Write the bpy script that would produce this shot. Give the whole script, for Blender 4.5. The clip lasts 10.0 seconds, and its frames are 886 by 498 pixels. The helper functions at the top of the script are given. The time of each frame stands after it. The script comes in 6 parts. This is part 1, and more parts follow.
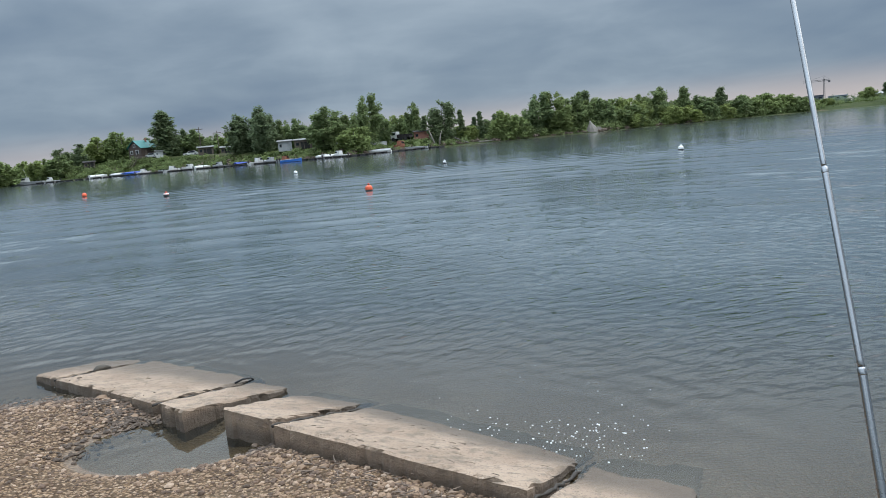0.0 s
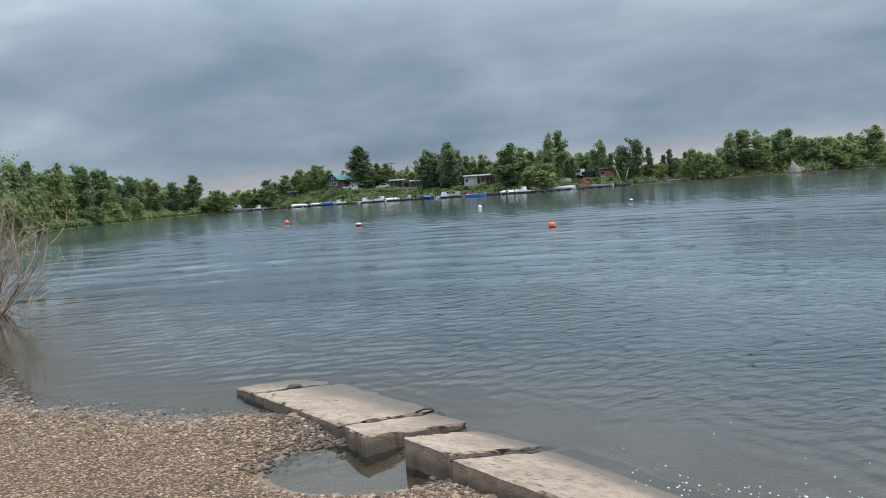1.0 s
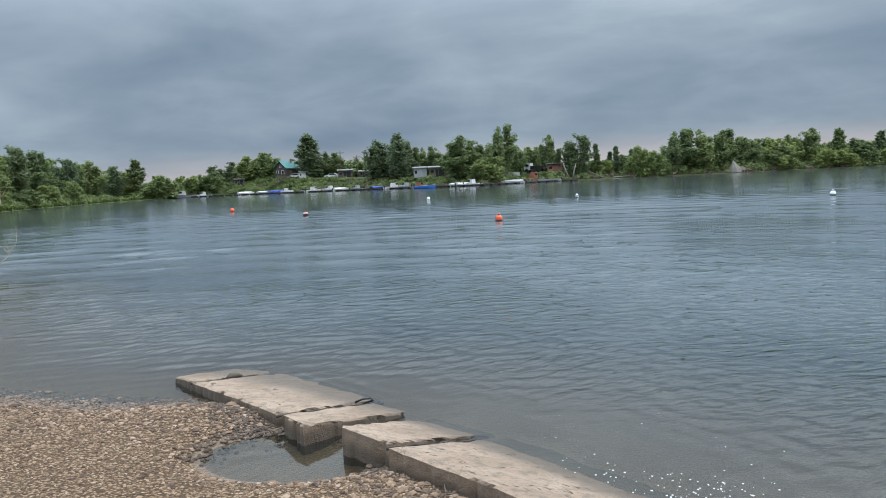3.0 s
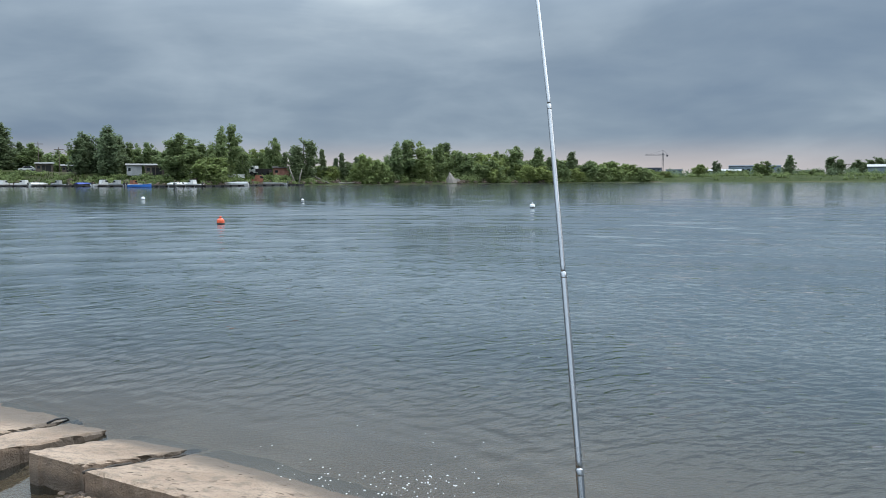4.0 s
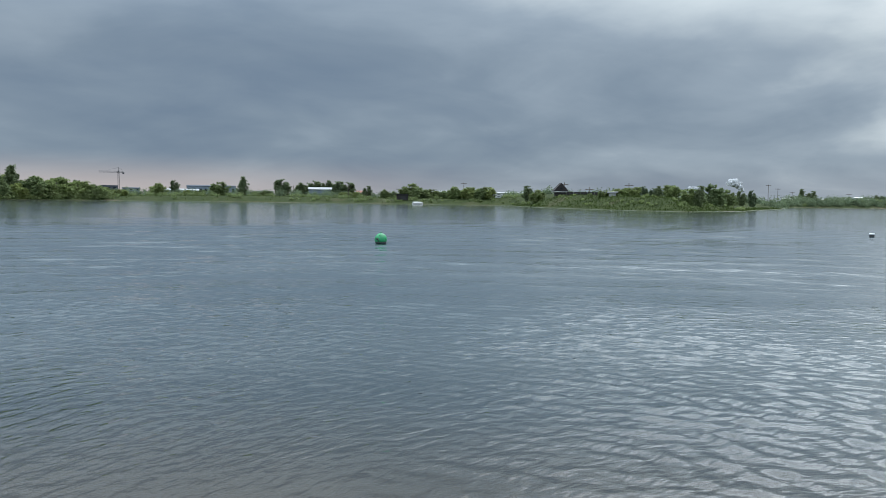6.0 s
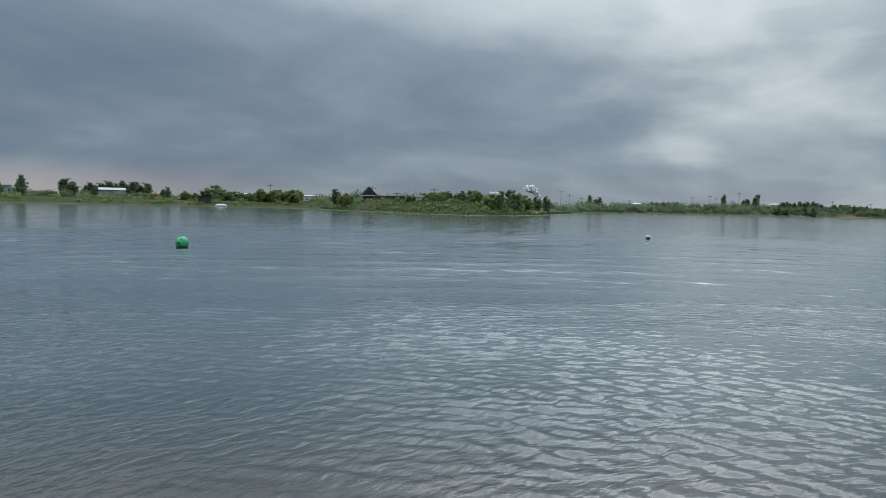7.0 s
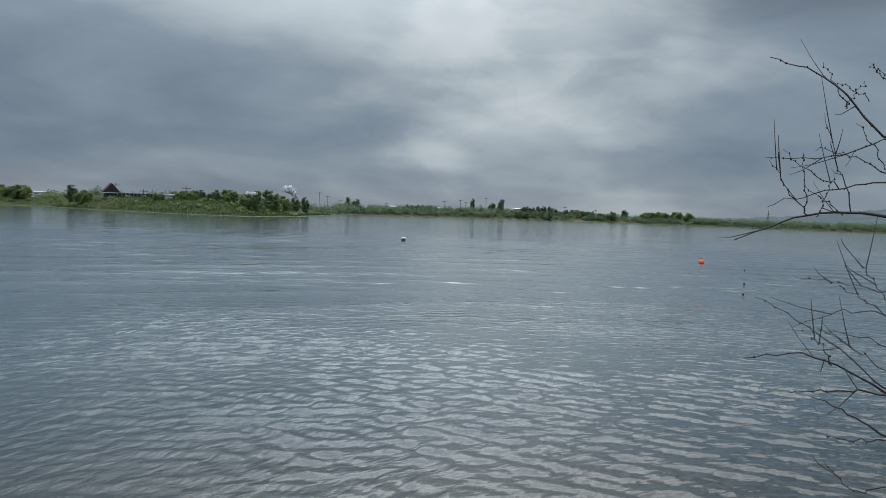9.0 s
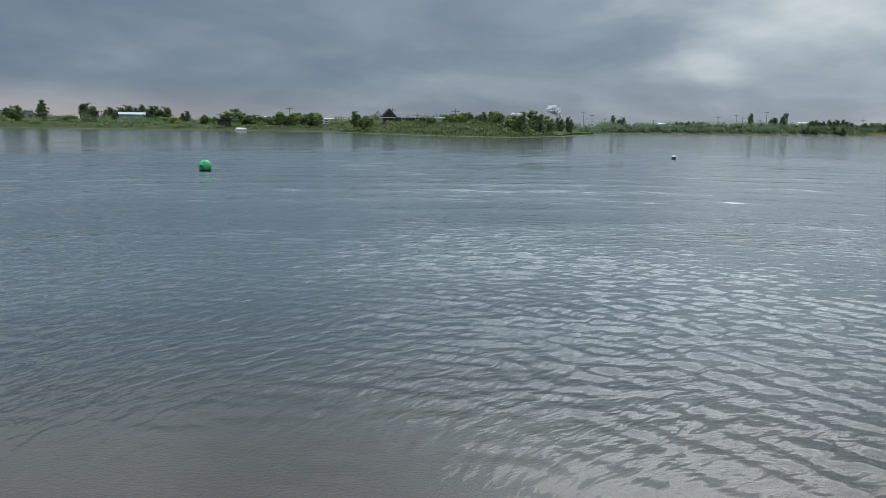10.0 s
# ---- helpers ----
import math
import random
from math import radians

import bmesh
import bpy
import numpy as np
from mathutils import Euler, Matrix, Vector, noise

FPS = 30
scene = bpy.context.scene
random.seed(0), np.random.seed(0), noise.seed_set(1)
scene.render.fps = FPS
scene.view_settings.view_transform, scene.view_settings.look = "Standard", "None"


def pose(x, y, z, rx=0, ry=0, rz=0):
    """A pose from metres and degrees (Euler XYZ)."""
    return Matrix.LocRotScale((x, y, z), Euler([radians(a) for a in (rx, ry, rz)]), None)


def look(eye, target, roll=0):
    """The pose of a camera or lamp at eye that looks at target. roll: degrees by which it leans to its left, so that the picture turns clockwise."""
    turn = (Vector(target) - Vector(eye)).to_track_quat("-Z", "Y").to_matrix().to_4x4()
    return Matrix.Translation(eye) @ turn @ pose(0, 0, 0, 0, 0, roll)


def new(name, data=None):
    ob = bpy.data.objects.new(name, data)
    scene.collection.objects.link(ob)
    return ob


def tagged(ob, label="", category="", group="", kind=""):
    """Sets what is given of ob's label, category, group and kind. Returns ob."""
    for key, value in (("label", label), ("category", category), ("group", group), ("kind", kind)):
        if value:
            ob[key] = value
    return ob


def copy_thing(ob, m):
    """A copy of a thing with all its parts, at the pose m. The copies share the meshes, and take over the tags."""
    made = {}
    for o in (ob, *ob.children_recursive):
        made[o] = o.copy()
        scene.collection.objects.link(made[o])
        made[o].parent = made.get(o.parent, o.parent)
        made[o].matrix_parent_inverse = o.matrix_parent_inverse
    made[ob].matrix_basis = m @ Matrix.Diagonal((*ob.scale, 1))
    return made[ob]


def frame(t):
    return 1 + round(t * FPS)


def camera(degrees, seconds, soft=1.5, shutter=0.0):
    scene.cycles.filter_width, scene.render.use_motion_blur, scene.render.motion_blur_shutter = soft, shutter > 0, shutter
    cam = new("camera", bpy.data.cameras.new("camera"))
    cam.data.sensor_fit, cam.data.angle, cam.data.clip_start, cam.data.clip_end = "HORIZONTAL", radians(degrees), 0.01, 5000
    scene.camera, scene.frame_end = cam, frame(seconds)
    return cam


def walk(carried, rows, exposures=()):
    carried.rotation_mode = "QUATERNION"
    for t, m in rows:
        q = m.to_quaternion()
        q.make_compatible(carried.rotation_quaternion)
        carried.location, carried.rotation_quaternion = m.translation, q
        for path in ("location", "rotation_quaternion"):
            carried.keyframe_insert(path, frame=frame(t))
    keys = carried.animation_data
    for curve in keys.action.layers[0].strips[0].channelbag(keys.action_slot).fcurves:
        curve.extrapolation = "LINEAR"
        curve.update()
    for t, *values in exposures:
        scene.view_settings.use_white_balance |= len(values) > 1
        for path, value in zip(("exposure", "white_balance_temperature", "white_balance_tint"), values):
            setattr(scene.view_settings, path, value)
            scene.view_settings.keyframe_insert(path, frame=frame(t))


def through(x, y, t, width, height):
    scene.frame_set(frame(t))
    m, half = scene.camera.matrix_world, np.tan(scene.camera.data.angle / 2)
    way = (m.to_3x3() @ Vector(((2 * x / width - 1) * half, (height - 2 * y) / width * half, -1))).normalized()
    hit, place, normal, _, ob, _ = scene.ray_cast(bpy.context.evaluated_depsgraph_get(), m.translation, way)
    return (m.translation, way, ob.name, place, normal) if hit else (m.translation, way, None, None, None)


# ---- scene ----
# camera: seconds, x, y, z, yaw, pitch, roll
cam = camera(59.83, 10.0, soft=0.7)
EXPOSURES = [(0.0, 0.19), (2.0, 0.26), (3.0, 0.24), (4.0, 0.26), (4.5, 0.15), (5.5, 0.16), (6.0, 0.04), (7.5, -0.28), (9.3, -0.32), (10.0, -0.16)]
PATH = [
    (0, -0.015, 0.040, 1.983, 9.753, -8.059, -5.282),
    (0.5, -0.092, 0.118, 1.976, 17.452, -5.925, -4.783),
    (1, -0.098, 0.130, 1.982, 22.906, -4.317, -4.054),
    (1.5, -0.091, 0.114, 1.977, 26.820, -3.658, -3.781),
    (2, -0.082, 0.104, 1.979, 26.937, -3.854, -3.453),
    (2.2, -0.073, 0.102, 1.978, 24.912, -4.105, -3.300),
    (3.3, 0.007, 0.049, 2.000, 15.358, -5.584, -2.079),
    (3.5, 0.010, 0.051, 1.999, 11.223, -5.714, -1.458),
    (4, 0.048, 0.050, 2.006, -1.208, -5.327, -0.210),
    (4.5, 0.082, 0.049, 2.018, -11.581, -4.544, 0.294),
    (5, 0.119, 0.021, 2.030, -21.256, -4.048, 0.153),
    (5.5, 0.125, -0.017, 2.017, -31.579, -3.872, 0.389),
    (6, 0.117, -0.049, 2.020, -39.899, -3.717, 0.790),
    (7.3, -0.006, -0.141, 2.006, -57.998, -3.170, 1.592),
    (7.5, -0.014, -0.150, 2.007, -60.601, -3.167, 1.859),
    (8, 0.003, -0.158, 2.022, -67.450, -2.837, 2.038),
    (8.5, 0.002, -0.166, 2.019, -71.288, -2.657, 2.237),
    (9, 0.011, -0.161, 2.016, -71.914, -2.586, 2.079),
    (9.5, 0.042, -0.080, 1.993, -64.832, -3.240, 1.442),
    (9.8, 0.050, -0.014, 1.972, -56.992, -6.961, 1.186),
    (10, 0.044, 0.033, 1.949, -52.630, -8.973, 0.792),
]


def eye_pose(x, y, z, yaw, pitch, roll):
    return pose(x, y, z, 0, 0, yaw) @ pose(0, 0, 0, 90 + pitch, 0, 0) @ pose(0, 0, 0, 0, 0, roll)


walk(cam, [(r[0], eye_pose(*r[1:])) for r in PATH], EXPOSURES)

# ---------------------------------------------------------------- light
def at(az, d, z=0.0):
    """A place by its bearing (degrees to the left of +y), its distance and its height."""
    a = radians(az)
    return Vector((-math.sin(a) * d, math.cos(a) * d, z))


SUN_AZ, SUN_EL = -80, 55
sun = new("sun", bpy.data.lights.new("sun", "SUN"))
sun.data.energy, sun.data.angle, sun.data.color = 1.5, radians(64), (1.0, 0.96, 0.9)
sun.matrix_world = look(at(SUN_AZ, 100, 100 * math.tan(radians(SUN_EL))), (0, 0, 0))


class Nodes:
    """Short hand for node trees."""

    def __init__(self, tree):
        self.t = tree
        tree.nodes.clear()

    def add(self, kind, **values):
        n = self.t.nodes.new(kind)
        for k, v in values.items():
            if k in n.inputs:
                self.feed(n.inputs[k], v)
        return n

    def feed(self, socket, v):
        if isinstance(v, bpy.types.NodeSocket):
            self.t.links.new(v, socket)
        else:
            socket.default_value = v

    def math(self, op, a, b=0.0, c=0.0, clamp=False):
        n = self.t.nodes.new("ShaderNodeMath")
        n.operation, n.use_clamp = op, clamp
        for s, v in zip(n.inputs, (a, b, c)):
            self.feed(s, v)
        return n.outputs[0]

    def vmath(self, op, a, b=(0, 0, 0)):
        n = self.t.nodes.new("ShaderNodeVectorMath")
        n.operation = op
        self.feed(n.inputs[0], a)
        self.feed(n.inputs[1], b)
        return n.outputs["Value"] if op in ("DOT_PRODUCT", "LENGTH") else n.outputs[0]

    def mix(self, f, a, b, blend="MIX"):
        n = self.t.nodes.new("ShaderNodeMix")
        n.data_type, n.blend_type, n.clamp_factor = "RGBA", blend, True
        self.feed(n.inputs[0], f)
        self.feed(n.inputs[6], a)
        self.feed(n.inputs[7], b)
        return n.outputs[2]

    def ramp(self, f, stops):
        n = self.t.nodes.new("ShaderNodeValToRGB")
        e = n.color_ramp.elements
        while len(e) < len(stops):
            e.new(0.5)
        for s, (p, c) in zip(e, stops):
            s.position, s.color = p, (*c, 1) if len(c) == 3 else c
        self.feed(n.inputs[0], f)
        return n.outputs[0]

    def span(self, v, a, b, lo=0.0, hi=1.0):
        n = self.t.nodes.new("ShaderNodeMapRange")
        n.interpolation_type = "SMOOTHSTEP"
        for s, x in zip(n.inputs, (v, a, b, lo, hi)):
            self.feed(s, x)
        return n.outputs[0]

    def noise(self, vec, scale, detail=3.0, rough=0.55, distort=0.0):
        n = self.add("ShaderNodeTexNoise", Vector=vec, Scale=scale, Detail=detail, Roughness=rough, Distortion=distort)
        return n.outputs[0]

    def mapped(self, vec, scale=(1, 1, 1), rot=(0, 0, 0), loc=(0, 0, 0)):
        n = self.add("ShaderNodeMapping", Vector=vec, Scale=scale, Rotation=rot, Location=loc)
        return n.outputs[0]


def g(v):
    return (v, v, v)


world = bpy.data.worlds.new("overcast")
scene.world = world
world.use_nodes = True
N = Nodes(world.node_tree)
way = N.add("ShaderNodeTexCoord").outputs["Generated"]
sep = N.add("ShaderNodeSeparateXYZ", Vector=way)
dx, dy, dz = sep.outputs
up = N.math("MAXIMUM", dz, 0.0)
# a cloud deck seen in perspective: bands flatten towards the horizon
flat = N.math("DIVIDE", 1.0, N.math("ADD", up, 0.22))
deck = N.add("ShaderNodeCombineXYZ", X=N.math("MULTIPLY", dx, flat), Y=N.math("MULTIPLY", dy, flat), Z=0.0).outputs[0]
big = N.noise(N.mapped(deck, (1, 1, 1), loc=(3.1, 1.7, 0)), 0.75, 3.0, 0.5, 0.5)
fine = N.noise(N.mapped(deck, (1, 1, 1), loc=(7.3, 4.2, 2)), 2.2, 4.0, 0.5, 0.4)
wisp = N.noise(N.mapped(way, (1, 1, 2.8), loc=(2, 0, 1)), 2.7, 7.0, 0.55, 0.8)
cover = N.math("ADD", N.math("MULTIPLY", big, 0.42), N.math("ADD", N.math("MULTIPLY", fine, 0.25), N.math("MULTIPLY", wisp, 0.30)))
glow_way = at(-79, 1, 0.20).normalized()
glow = N.math("POWER", N.math("MAXIMUM", N.vmath("DOT_PRODUCT", way, tuple(glow_way)), 0.0), 34.0)
light = N.math("ADD", N.math("ADD", cover, 0.09), N.math("ADD", N.math("MULTIPLY", glow, 0.22), N.span(up, 0.0, 0.45, -0.02, 0.14)))
rim = N.math("POWER", N.math("MAXIMUM", N.vmath("DOT_PRODUCT", way, tuple(at(-77, 1, 0.20).normalized())), 0.0), 26.0)
lobe = N.noise(N.mapped(way, (1, 1, 2.6), rot=(0.25, 0.1, 0), loc=(0.4, 1.2, 0.3)), 4.2, 7.0, 0.5, 0.3)
light = N.math("ADD", light, N.math("MULTIPLY", rim, N.span(lobe, 0.42, 0.64, -0.05, 0.10)))
for a_dark, el_dark, tight, deep in ((24, 0.17, 50.0, 0.05), (-38, 0.26, 40.0, 0.05), (-22, 0.2, 40.0, 0.07), (-60, 0.2, 60.0, -0.05), (-97, 0.2, 30.0, 0.10), (31, 0.25, 24.0, 0.07), (1, 0.13, 60.0, -0.025), (-93, 0.16, 50.0, -0.03)):
    veil = N.math("POWER", N.math("MAXIMUM", N.vmath("DOT_PRODUCT", way, tuple(at(a_dark, 1, el_dark).normalized())), 0.0), tight)
    light = N.math("SUBTRACT", light, N.math("MULTIPLY", veil, deep))
clouds = N.ramp(light, [(0.36, (0.132, 0.193, 0.282)), (0.52, (0.211, 0.278, 0.357)), (0.64, (0.300, 0.374, 0.452)), (0.80, (0.535, 0.615, 0.668)), (1.0, (0.78, 0.845, 0.88))])
north = N.span(N.vmath("DOT_PRODUCT", way, tuple(at(5, 1))), 0.62, 0.95)
low = N.math("MULTIPLY", N.span(dz, 0.005, 0.055, 1.0, 0.0), N.math("ADD", 0.12, N.math("MULTIPLY", north, 0.75)))
clouds = N.mix(low, clouds, (0.50, 0.45, 0.45, 1))
lift = N.math("MULTIPLY", N.span(up, 0.17, 0.50, 1.0, 3.3), N.span(up, 0.5, 0.85, 1.0, 1.6))
high = N.math("POWER", N.math("MAXIMUM", N.vmath("DOT_PRODUCT", way, tuple(at(-74, 1, 0.72).normalized())), 0.0), 13.0)
lift = N.math("MULTIPLY", lift, N.math("ADD", 1.0, N.math("MULTIPLY", N.math("MULTIPLY", high, N.span(up, 0.24, 0.45)), 1.1)))
for a_dim, el_dim, tight, deep in ((-108, 0.45, 8.0, 0.84), (-40, 0.32, 18.0, 0.28)):
    dim = N.math("POWER", N.math("MAXIMUM", N.vmath("DOT_PRODUCT", way, tuple(at(a_dim, 1, el_dim).normalized())), 0.0), tight)
    lift = N.math("MULTIPLY", lift, N.math("SUBTRACT", 1.0, N.math("MULTIPLY", N.math("MULTIPLY", dim, N.span(up, 0.18, 0.30)), deep)))
clouds = N.vmath("SCALE", clouds)
clouds.node.inputs["Scale"].default_value = 1.0
N.feed(clouds.node.inputs["Scale"], lift)
sky = N.t.nodes.new("ShaderNodeTexSky")
sky.sky_type, sky.sun_disc = "NISHITA", False
sky.sun_elevation, sky.sun_rotation = radians(SUN_EL), radians(-SUN_AZ)
blue = N.add("ShaderNodeBackground", Color=sky.outputs[0], Strength=0.06)
grey = N.add("ShaderNodeBackground", Color=clouds, Strength=1.0)
both = N.add("ShaderNodeMixShader", Fac=0.93)
N.t.links.new(blue.outputs[0], both.inputs[1])
N.t.links.new(grey.outputs[0], both.inputs[2])
N.t.links.new(both.outputs[0], N.add("ShaderNodeOutputWorld").inputs[0])


# ---------------------------------------------------------------- materials
def material(name):
    m = bpy.data.materials.new(name)
    m.use_nodes = True
    n = Nodes(m.node_tree)
    return m, n


def finish(n, shader):
    n.t.links.new(shader, n.add("ShaderNodeOutputMaterial").inputs[0])


def bump(n, height, strength=0.4, distance=0.02):
    return n.add("ShaderNodeBump", Height=height, Strength=strength, Distance=distance).outputs[0]


def plain(name, col, rough=0.6, vary=0.25, scale=3.0, metal=0.0, relief=0.2, dirt=None):
    """Paint, wood, metal and the like: grain at two scales, with stains."""
    m, n = material(name)
    p = n.add("ShaderNodeTexCoord").outputs["Object"]
    a, b = n.noise(p, scale, 4), n.noise(p, scale * 9, 3)
    col = (*col, 1)
    dark = tuple(c * (1 - vary) for c in col[:3]) + (1,)
    lite = tuple(min(1, c * (1 + vary * 0.6)) for c in col[:3]) + (1,)
    c = n.mix(n.span(a, 0.3, 0.7), dark, lite)
    c = n.mix(n.math("MULTIPLY", b, 0.35), c, dark)
    if dirt:
        c = n.mix(n.span(n.noise(p, scale * 0.7, 6, 0.7), 0.52, 0.68, 0, 0.8), c, (*dirt, 1))
    shader = n.add("ShaderNodeBsdfPrincipled", **{"Base Color": c, "Roughness": n.span(b, 0.2, 0.8, rough * 0.85, min(1, rough * 1.15)), "Metallic": metal, "Normal": bump(n, b, relief, 0.01)})
    finish(n, shader.outputs[0])
    return m


def leafy(name, dark, lite, through=0.5):
    m, n = material(name)
    isl = n.add("ShaderNodeNewGeometry").outputs["Random Per Island"]
    one = n.add("ShaderNodeObjectInfo").outputs["Random"]
    c = n.mix(isl, (*dark, 1), (*lite, 1))
    c = n.mix(n.math("MULTIPLY", one, 0.55), c, (*[0.5 * (a + b) * k for a, b, k in zip(dark, lite, (1.25, 1.12, 0.8))], 1))
    d = n.add("ShaderNodeBsdfPrincipled", **{"Base Color": c, "Roughness": 0.7, "Specular IOR Level": 0.15})
    t = n.add("ShaderNodeBsdfTranslucent", Color=c)
    s = n.add("ShaderNodeMixShader", Fac=through)
    n.t.links.new(d.outputs[0], s.inputs[1])
    n.t.links.new(t.outputs[0], s.inputs[2])
    finish(n, s.outputs[0])
    return m


LEAF = leafy("leaf green", (0.096, 0.138, 0.062), (0.215, 0.272, 0.128))
LEAF_PALE = leafy("leaf light green", (0.140, 0.188, 0.072), (0.265, 0.325, 0.135))
LEAF_DARK = leafy("leaf dark green", (0.084, 0.120, 0.070), (0.180, 0.230, 0.130))
GRASS = leafy("grass blades", (0.029, 0.050, 0.011), (0.068, 0.101, 0.026), 0.25)
BARK = plain("grey bark", (0.10, 0.085, 0.07), 0.9, 0.4, 6)
DRY = plain("dry twig bark", (0.36, 0.275, 0.22), 0.85, 0.35, 14)
DRY_DARK = plain("dark twig bark", (0.15, 0.11, 0.085), 0.85, 0.35, 14)
WET_BARK = plain("blackish bark", (0.020, 0.017, 0.016), 0.7, 0.3, 30)
WOOD = plain("weathered boards", (0.13, 0.105, 0.085), 0.85, 0.35, 4)
WOOD_BROWN = plain("brown boards", (0.070, 0.050, 0.042), 0.8, 0.35, 4)
# near-black; on doorway panels it paints the shade of the inside
DARK = plain("near-black roof and doorway shade", (0.012, 0.012, 0.012), 0.7, 0.2)
DARK_ROOF = plain("dark brown roofing", (0.014, 0.010, 0.010), 0.8, 0.3)
GREEN_ROOF = plain("turquoise sheet roof", (0.02, 0.17, 0.16), 0.45, 0.15, 2, 0.0, 0.1)
SLATE = plain("grey sheet roof", (0.16, 0.16, 0.16), 0.7, 0.3, 2, dirt=(0.08, 0.06, 0.05))
WHITE = plain("white paint", (0.50, 0.50, 0.495), 0.45, 0.12, 2, dirt=(0.45, 0.43, 0.40))
PALE = plain("pale grey sheet", (0.31, 0.32, 0.33), 0.6, 0.15, 1, dirt=(0.28, 0.27, 0.26))
GREY = plain("grey hull paint", (0.20, 0.21, 0.22), 0.5, 0.2, 2)
BLUE = plain("blue paint", (0.02, 0.12, 0.42), 0.4, 0.15, 2)
TARP = plain("blue tarpaulin", (0.015, 0.05, 0.30), 0.5, 0.25, 3)
RUST = plain("rusty orange paint", (0.22, 0.078, 0.045), 0.75, 0.35, 2, dirt=(0.13, 0.06, 0.04))
BRICKY = plain("reddish wall", (0.27, 0.12, 0.09), 0.85, 0.25, 1)
# distance haze is mixed into these two wall colours
HAZY = plain("wall with blue-grey haze tint", (0.16, 0.20, 0.25), 0.85, 0.15, 0.2)
HAZY_DARK = plain("dark wall with haze tint", (0.075, 0.085, 0.11), 0.85, 0.15, 0.2)
TYRE = plain("black rubber", (0.015, 0.015, 0.015), 0.8, 0.2)
GLASS_DARK = plain("dark window glass", (0.015, 0.02, 0.025), 0.08, 0.2, 1, 0.0, 0.0)
PLANK = plain("wet dark dock boards", (0.045, 0.038, 0.032), 0.7, 0.35, 2)
CANVAS = plain("grey canvas", (0.17, 0.152, 0.135), 0.85, 0.2, 2)
ORANGE = plain("orange buoy plastic", (0.72, 0.105, 0.035), 0.4, 0.22, 5, dirt=(0.25, 0.05, 0.03))
BLACK = plain("black plastic", (0.015, 0.015, 0.017), 0.5, 0.2, 6)
BUOY_WHITE = plain("white buoy plastic", (0.72, 0.73, 0.74), 0.35, 0.12, 5, dirt=(0.40, 0.42, 0.38))
BUOY_GREEN = plain("green buoy plastic", (0.012, 0.26, 0.095), 0.38, 0.25, 4, dirt=(0.02, 0.10, 0.05))
STEEL = plain("painted steel", (0.10, 0.10, 0.11), 0.5, 0.2, 2, 0.3)
STEAM, n = material("thin white vapour")
p = n.add("ShaderNodeTexCoord").outputs["Object"]
thin = n.add("ShaderNodeMixShader", Fac=n.span(n.noise(p, 0.16, 5, 0.65), 0.30, 0.62, 0.92, 0.30))
n.t.links.new(n.add("ShaderNodeBsdfDiffuse", Color=(0.62, 0.63, 0.65, 1)).outputs[0], thin.inputs[1])
n.t.links.new(n.add("ShaderNodeBsdfTransparent").outputs[0], thin.inputs[2])
finish(n, thin.outputs[0])
FOAM = plain("foam", (0.75, 0.76, 0.75), 0.5, 0.1, 30)
# blue of the distant haze put into the hills' own colour
HILL = plain("far wooded hill with haze tint", (0.036, 0.056, 0.062), 0.95, 0.22, 0.02)

CHROME, n = material("chrome")
p = n.add("ShaderNodeTexCoord").outputs["Object"]
n_dust = n.noise(p, 60, 5)
finish(n, n.add("ShaderNodeBsdfPrincipled", **{"Base Color": n.mix(n_dust, (0.33, 0.34, 0.36, 1), (0.24, 0.245, 0.255, 1)), "Metallic": 1.0, "Roughness": n.span(n_dust, 0.3, 0.7, 0.2, 0.3)}).outputs[0])


# concrete: pale dry top, damp darker skirt near the water, pits and stains
CONCRETE, n = material("weathered concrete")
geo = n.add("ShaderNodeNewGeometry")
p = geo.outputs["Position"]
zz = n.add("ShaderNodeSeparateXYZ", Vector=p).outputs[2]
n1, n2, n3 = n.noise(p, 1.7, 5, 0.6), n.noise(p, 11, 6, 0.65), n.noise(p, 70, 4, 0.6)
c = n.mix(n.span(n1, 0.3, 0.7), (0.233, 0.162, 0.115, 1), (0.357, 0.263, 0.195, 1))
c = n.mix(n.span(n2, 0.46, 0.66, 0, 0.7), c, (0.128, 0.101, 0.077, 1))
c = n.mix(n.span(n3, 0.55, 0.72, 0, 0.8), c, (0.078, 0.061, 0.047, 1))
vc = n.add('ShaderNodeTexVoronoi', Vector=p, Scale=24.0)
c = n.mix(n.span(vc.outputs['Distance'], 0.05, 0.16, 0.5, 0.0), c, (0.389, 0.329, 0.272, 1))
mark = n.math("ADD", zz, n.math("MULTIPLY", n.math("SUBTRACT", n2, 0.5), 0.10))
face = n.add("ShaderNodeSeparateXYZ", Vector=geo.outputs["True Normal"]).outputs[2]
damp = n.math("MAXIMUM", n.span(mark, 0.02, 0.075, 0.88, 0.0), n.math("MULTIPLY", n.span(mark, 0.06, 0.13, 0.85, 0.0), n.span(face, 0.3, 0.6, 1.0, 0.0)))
# sides mixed to dark brown by facing: wet tone plus shade in the colour
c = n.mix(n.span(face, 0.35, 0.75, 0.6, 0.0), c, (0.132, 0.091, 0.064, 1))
c = n.mix(damp, c, (0.075, 0.054, 0.038, 1))
hgt = n.math("ADD", n.math("MULTIPLY", n2, 0.6), n.math("MULTIPLY", n3, 0.4))
